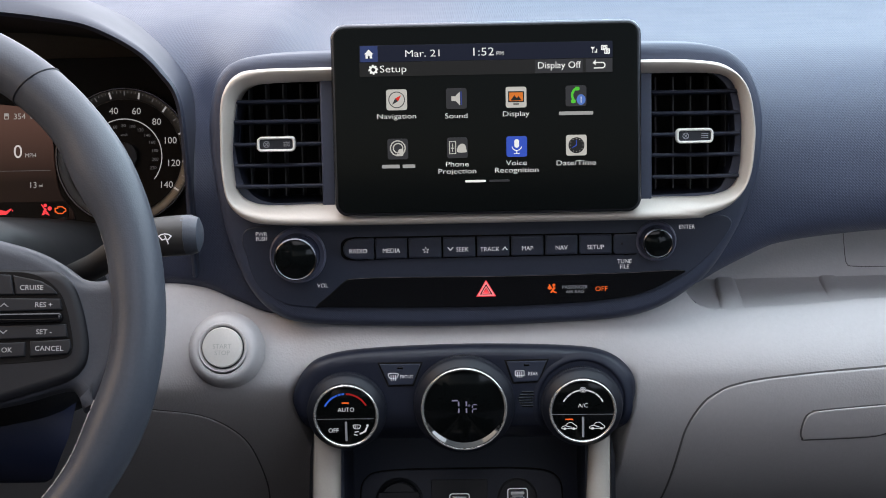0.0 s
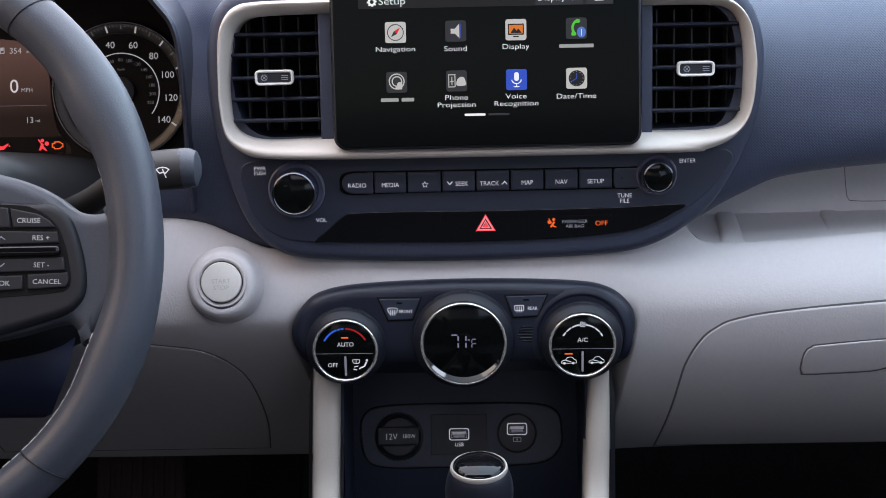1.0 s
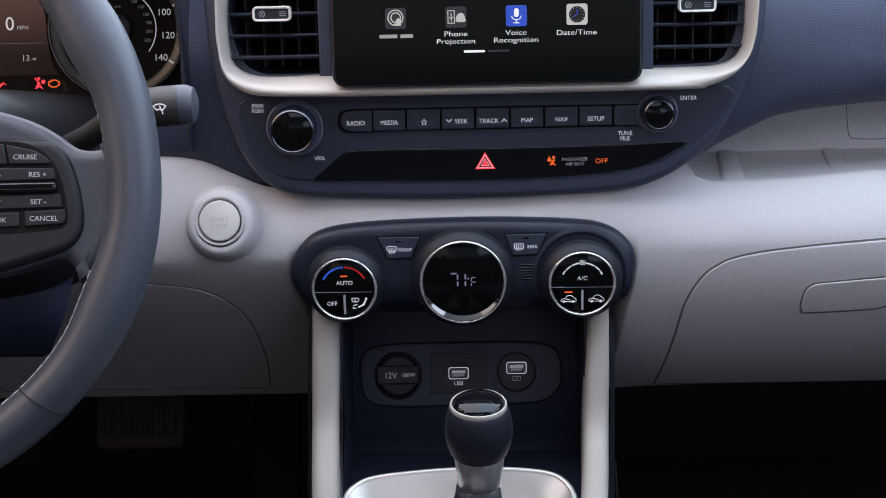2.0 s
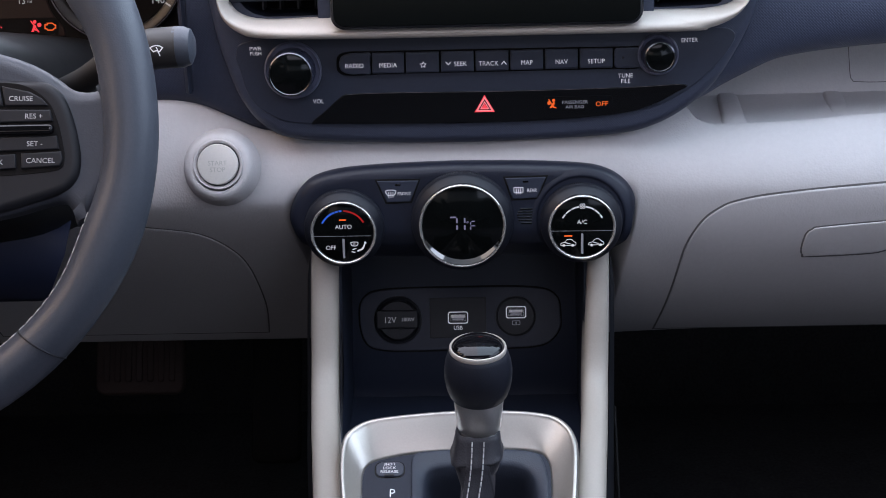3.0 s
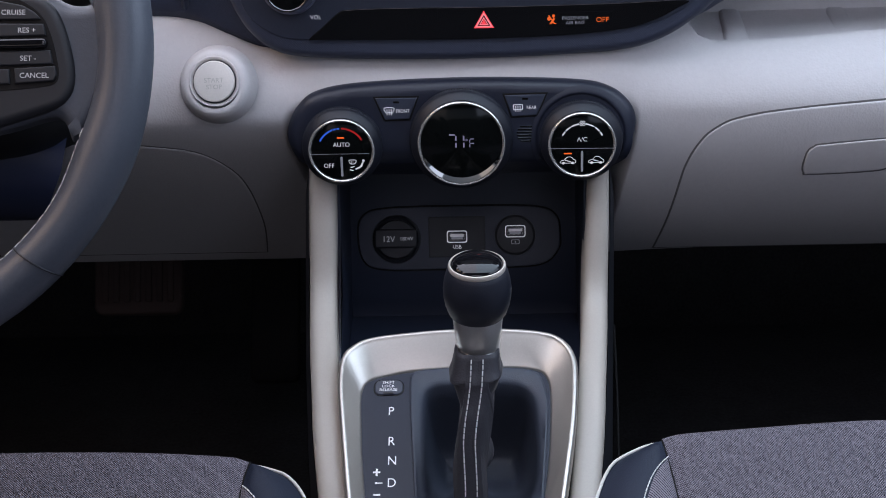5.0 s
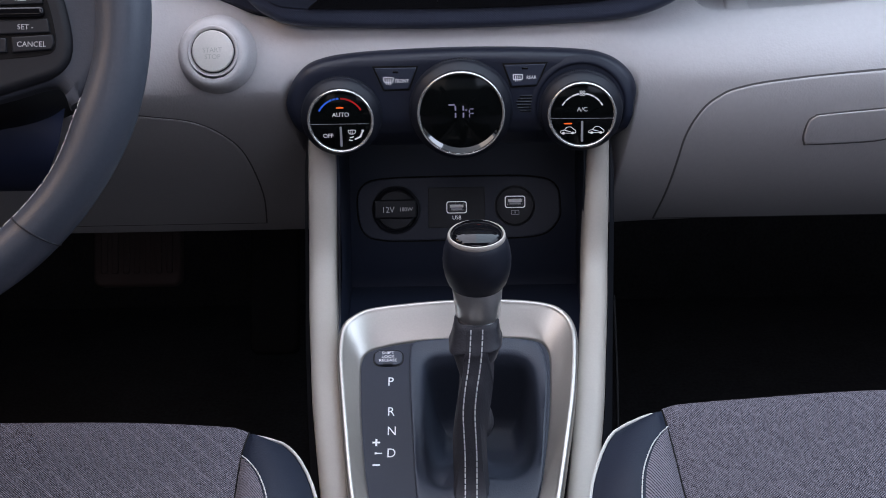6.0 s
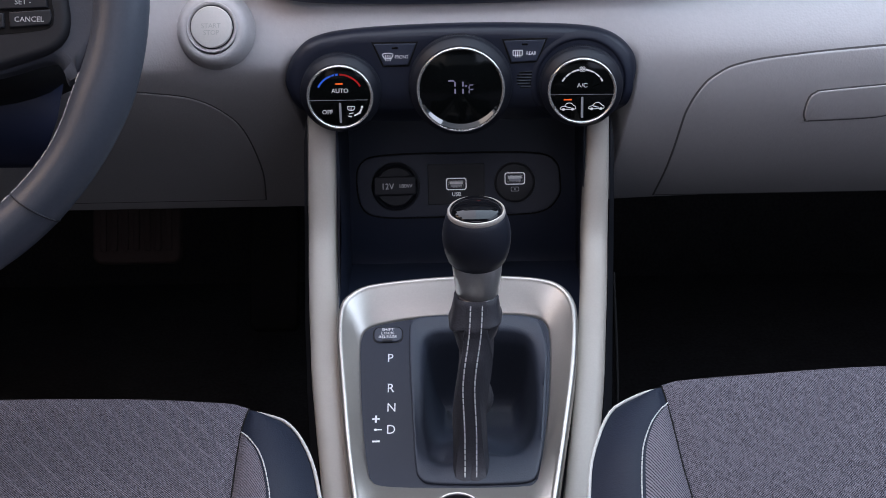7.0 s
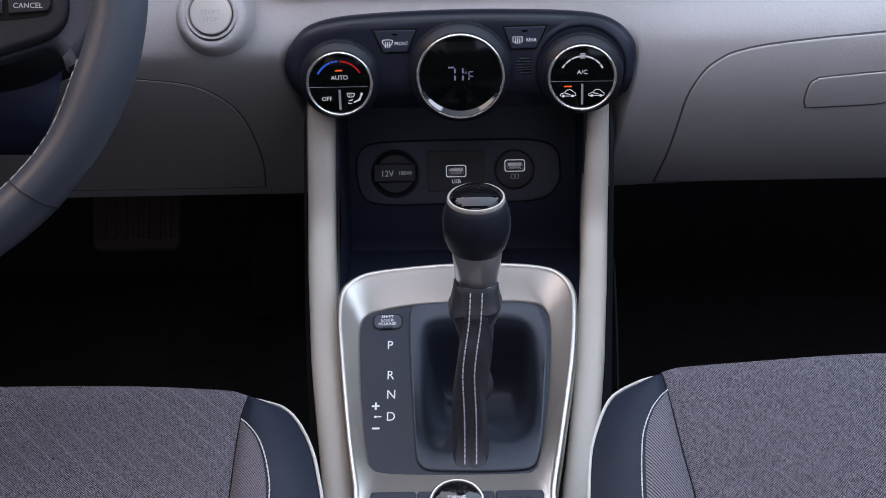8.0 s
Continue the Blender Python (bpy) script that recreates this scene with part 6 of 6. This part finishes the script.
for i in range(57):
    deg = 156 - i * 189 / 56
    r0 = 46.4 if i % 8 == 0 else (48.0 if i % 4 == 0 else 50.0)
    big = 0.7 if i % 8 == 0 else (0.45 if i % 4 == 0 else 0.28)
    a, b = Vector(on_dial(deg, r0)), Vector(on_dial(deg, 51.4))
    s = Vector((-(b - a).y, (b - a).x)).normalized() * big
    w0, w1 = (3.5 if r0 < 47 else 4.2 if r0 < 49 else 5.2), 6.0
    bm = bmesh.new()
    bm.faces.new([bm.verts.new(CLU.at(p.x, p.y, w + 0.35)) for p, w in ((a - s, w0), (a + s, w0), (b + s, w1), (b - s, w1))])
    part("tick", bm, NUM if i % 8 == 0 else NUM_DIM, g)
symbol(CLU, [arc_band(*GC, 29.2, 30.0, 150, -38, 40)], 2.7, NUM, g, "inner_arc")
for i in range(9):
    u, v = on_dial(107 - i * 16.2, 24.4)
    lettering(CLU, str(20 * (i + 3)), u, v, 2.7, 2.5, NUM_DIM, g, name="small_number")
lettering(CLU, "km/h", GC[0], GC[1] + 17, 2.7, 2.0, NUM_DIM, g)
part("needle_hub", turned(CLU, *GC, [(11, 2), (10.6, 6), (8, 7), (0, 7.2)], 40), BLACK, g, "dark needle hub")
wash = glow("display_glow", (0.105, 0.052, 0.040), 0.6, 0.1)
nodes = wash.node_tree.nodes
fade = nodes.new("ShaderNodeMapRange")
height = nodes.new("ShaderNodeSeparateXYZ")
wash.node_tree.links.new(nodes.new("ShaderNodeNewGeometry").outputs["Position"], height.inputs[0])
wash.node_tree.links.new(height.outputs["Z"], fade.inputs["Value"])
fade.inputs["From Min"].default_value, fade.inputs["From Max"].default_value = 0.622, 0.668
fade.inputs["To Min"].default_value, fade.inputs["To Max"].default_value = 0.06, 0.75
wash.node_tree.links.new(fade.outputs[0], nodes["Principled BSDF"].inputs["Emission Strength"])
disp = part("display", slab(CLU, smooth([(-470, 20), (-346, 19.5), (-334, 8), (-328, -8), (-326.5, -28), (-322, -50), (-312, -66), (-330, -70.5), (-470, -70)], 6), 0, 1.4, 0.3, 1), wash, cluster, "reddish brown colour display")
lettering(CLU, "354", -353.5, 12.4, 1.8, 4.6, NUM, disp)
lettering(CLU, "mi", -343.6, 11.6, 1.8, 2.6, NUM, disp)
lettering(CLU, "0", -355.4, -15.4, 1.8, 10.5, glow("gauge_bright", (0.75, 0.70, 0.68), 0.75), disp)
lettering(CLU, "MPH", -345.4, -18.6, 1.8, 3.2, NUM, disp)
lettering(CLU, "13", -344.0, -42.2, 1.8, 4.8, NUM, disp)
lettering(CLU, "mi", -337.6, -42.8, 1.8, 2.6, NUM, disp)
symbol(CLU, [outline_of(rrect(-365.8, 10.2, -362.2, 15.0, 0.4), 0.6), rrect(-365, 12.6, -363, 14.4, 0.1)], 1.8, NUM, disp, "pump_mark")
part("divider", slab(CLU, poly((-470, -31), (-330, -31), (-330, -30.6), (-470, -30.6)), 1.3, 1.7, 0.05, 1), NUM_DIM, disp)
lo = part("telltale_strip", slab(CLU, rrect(-470, -69.5, -316, -55.5, 2), 0.5, 1.7, 0.2, 1), VOID, cluster)
symbol(CLU, [circle(-334.4, -58.6, 1.4, 14), poly((-337.4, -66.2), (-335.4, -66.2), (-333.2, -61.6), (-335.0, -60.4)), poly((-334.6, -64), (-331.2, -66.0), (-331.2, -66.6), (-334.8, -65)), circle(-330.9, -61, 1.7, 14), poly((-338, -57.8), (-337.2, -57.4), (-331, -66.4), (-331.8, -66.8))], 2.1, LAMP_RED, lo, "telltale")
eng = poly((-327, -64.4), (-327, -60.6), (-325, -60.6), (-325, -59.4), (-320.6, -59.4), (-319, -60.8), (-317.8, -60.8), (-317.8, -64.2), (-319, -64.2), (-320.4, -65.6), (-325, -65.6), (-325.6, -64.4))
symbol(CLU, [outline_of(eng, 0.9)], 2.1, LAMP_ORANGE, lo, "telltale")
symbol(CLU, [poly((-372, -61), (-366, -62.6), (-361.6, -60.4), (-361.4, -61.6), (-365.4, -65.4), (-372, -65.4)), circle(-360.6, -62.4, 0.6, 10)], 2.1, LAMP_RED, lo, "telltale")
part("lower_trim", slab(CLU, smooth([(-480, -72), (-330, -72), (-316, -73), (-300, -80), (-286, -90), (-300, -98), (-480, -92)], 5), 0, 14, 4, 3), BLACK, cluster)

# ---- seats ----


def seat(side, seam, pipe, front, stitch, label):
    """A front seat cushion: cloth centre, leather bolster with cloth insert, piping and skirt. The tables run from the front edge backwards."""
    pl = Plane(0, 0.9, 0.384, 75)
    s = thing("front_seat", pl.at(side * 330, -200, -384), label, "seat", "front seats")
    outer = side * 560
    rows = []
    vs = [0, 2, 5, 9, 14] + [20 + 10 * k for k in range(60)]
    us = [k / 30 for k in range(31)]

    def edge_v(u):
        return lerp_table(u, front)

    def top_w(u, v, vf):
        d = vf - v
        roll = -2.0 * max(0.0, 1 - d / 12.0) ** 2.0
        gap = abs(u - lerp_table(v, seam))
        return roll - 2.5 * math.exp(-((gap / 3.0) ** 2)) + 1.2 * math.sin(u * 0.021) * math.sin(v * 0.017)

    for d in [-6] + vs:
        row = []
        for k in us:
            us_v = lerp_table(-max(d, 0) + edge_v(lerp_table(0, seam)), seam)
            u = us_v + (outer - us_v) * k ** 1.15
            vf = edge_v(u)
            v = vf - max(d, 0)
            w = top_w(u, v, vf)
            row.append(pl.at(u, v + (2 if d < 0 else 0), w - (60 if d < 0 else 0)))
        rows.append(row)
    part("cushion", sheet(rows), CLOTH if side < 0 else PLAIN_CLOTH, s, "grey melange woven cloth centre", angle=80)

    def bolster_point(t, v, vf, lift=0.0):
        a, b = lerp_table(v, seam), lerp_table(v, pipe)
        u = a + (b - a) * t
        d = max(0.0, vf - v)
        roll = -2.0 * max(0.0, 1 - d / 12.0) ** 2.0
        swell = 9.0 * min(1.0, d / 60.0) * math.sin(math.pi * min(1.0, t * 0.95)) - 2.5 * math.exp(-((abs(u - a) / 3.0) ** 2)) - 5.0 * t * t
        return pl.at(u, v, roll + swell + lift)

    vf = pipe[-1][0]
    rows = [[bolster_point(k / 16, vf - d, vf + 2) for k in range(17)] for d in [0, 1, 3, 6, 10, 15, 20] + [25 + 10 * k for k in range(58)]]
    part("bolster", sheet(rows), NAVY_LEATHER, s, "navy leather side bolster", angle=80)
    v0 = stitch[-1][0]
    rows = []
    for d in [0, 2, 5, 10, 15] + [20 + 10 * k for k in range(56)]:
        v = v0 - d
        a, b, c = lerp_table(v, seam), lerp_table(v, pipe), lerp_table(v, stitch)
        t1 = (c - a) / (b - a)
        rows.append([bolster_point(t1 * k / 8 * 0.92, v, vf + 2, 0.7 if 0 < k < 8 else 0.1) for k in range(9)])
    part("bolster_insert", sheet(rows), RIBBED if side > 0 else TWILL, s, "ribbed cloth insert", angle=80)
    line = [bolster_point((lerp_table(v0 - 0.5 * d, stitch) - lerp_table(v0 - 0.5 * d, seam)) / (lerp_table(v0 - 0.5 * d, pipe) - lerp_table(v0 - 0.5 * d, seam)), v0 - 0.5 * d, vf + 2, 1.2) for d in range(480)]
    stitches(line, 0.0034, 0.00042, s)
    edge = [bolster_point(1.0, vf - d, vf + 2, 0.8) + Vector((-side * 0.0008, 0, 0)) for d in [0, 1, 2, 4, 6, 9, 12, 16, 20] + [25 + 8 * k for k in range(60)]]
    crease = [bolster_point(0.0, vf - d, vf + 2, 0.4) for d in [0, 2, 5, 10, 16] + [24 + 8 * k for k in range(60)]]
    part("seam", tube(crease, 0.0005, 6), VOID, s)
    part("piping", tube(edge, 0.0010, 10), PIPING, s, "cream piping")
    skirt = [[p + Vector((0, 0.001, -0.001)), p + Vector((side * 0.004, 0.002, -0.02)), p + Vector((side * 0.02, 0.01, -0.12)), p + Vector((side * 0.03, 0.01, -0.30))] for p in edge]
    part("skirt", sheet(skirt), NAVY_LEATHER, s, "dark seat side", angle=80)
    return s


seat(-1, [(-600, -132), (-76, -134.2), (-43, -134.2), (-17, -133.6), (2, -131)], [(-600, -80), (-120, -82.5), (-77, -83.6), (-64, -86), (-44, -90.4), (-22, -99), (-7, -110), (0.5, -125.5), (3.2, -131.2)],
     [(-600, -8), (-400, 8), (-279, 12), (-212, 11), (-144, 6.3), (-131, 3.8), (-100, 0)], [(-600, -108), (-120, -109), (-77, -110.6), (-60, -113.6), (-39, -120.2), (-17.4, -133)],
     "grey melange cloth front seat with navy bolster and cream piping")
seat(1, [(-600, 122), (-81, 120.7), (-48, 117.7), (-14, 115.1), (15, 112.3)], [(-600, 60), (-120, 61.5), (-80, 63.6), (-47, 66.8), (-26, 72.1), (-3, 81.9), (10, 99.5), (15.4, 110.5)],
     [(60, 10), (112, 17.4), (156, 22), (246, 28.3), (400, 28), (600, 10)], [(-600, 88), (-120, 89.5), (-80.5, 91.1), (-47.6, 94.2), (-22.5, 101.3), (0.6, 114)],
     "grey melange cloth front seat with navy bolster and cream piping")

# ---- pedals ----
pedal = thing("brake_pedal", (-0.33, 1.5, 0.10), "black ribbed brake pedal in the dark footwell", "pedal")
PED = Plane(-0.318, 1.46, 0.235, 30)
pad = part("pad", slab(PED, rrect(-42, -32, 42, 32, 9), -10, 4, 3, 3), PEDAL, pedal, "ribbed rubber pad")
for k in range(7):
    part("rib", slab(PED, rrect(-34 + k * 10.4, -20, -28 + k * 10.4, 20, 2), 3, 6.5, 1, 2), PEDAL, pad)
part("arm", tube([PED.at(0, 20, -8), PED.at(0, 80, -30), PED.at(0, 150, -200), PED.at(0, 120, -405)], 0.008, 10), PEDAL, pedal)
gas = thing("accelerator_pedal", (-0.19, 1.5, 0.06), "black accelerator pedal in the dark footwell", "pedal")
PE2 = Plane(-0.195, 1.50, 0.18, 35)
part("pad", slab(PE2, rrect(-24, -70, 24, 60, 8), -10, 4, 3, 3), VOID, gas)
part("arm", tube([PE2.at(0, 40, -8), PE2.at(0, 120, -40), PE2.at(0, 160, -200), PE2.at(0, 150, -380)], 0.007, 10), VOID, gas)
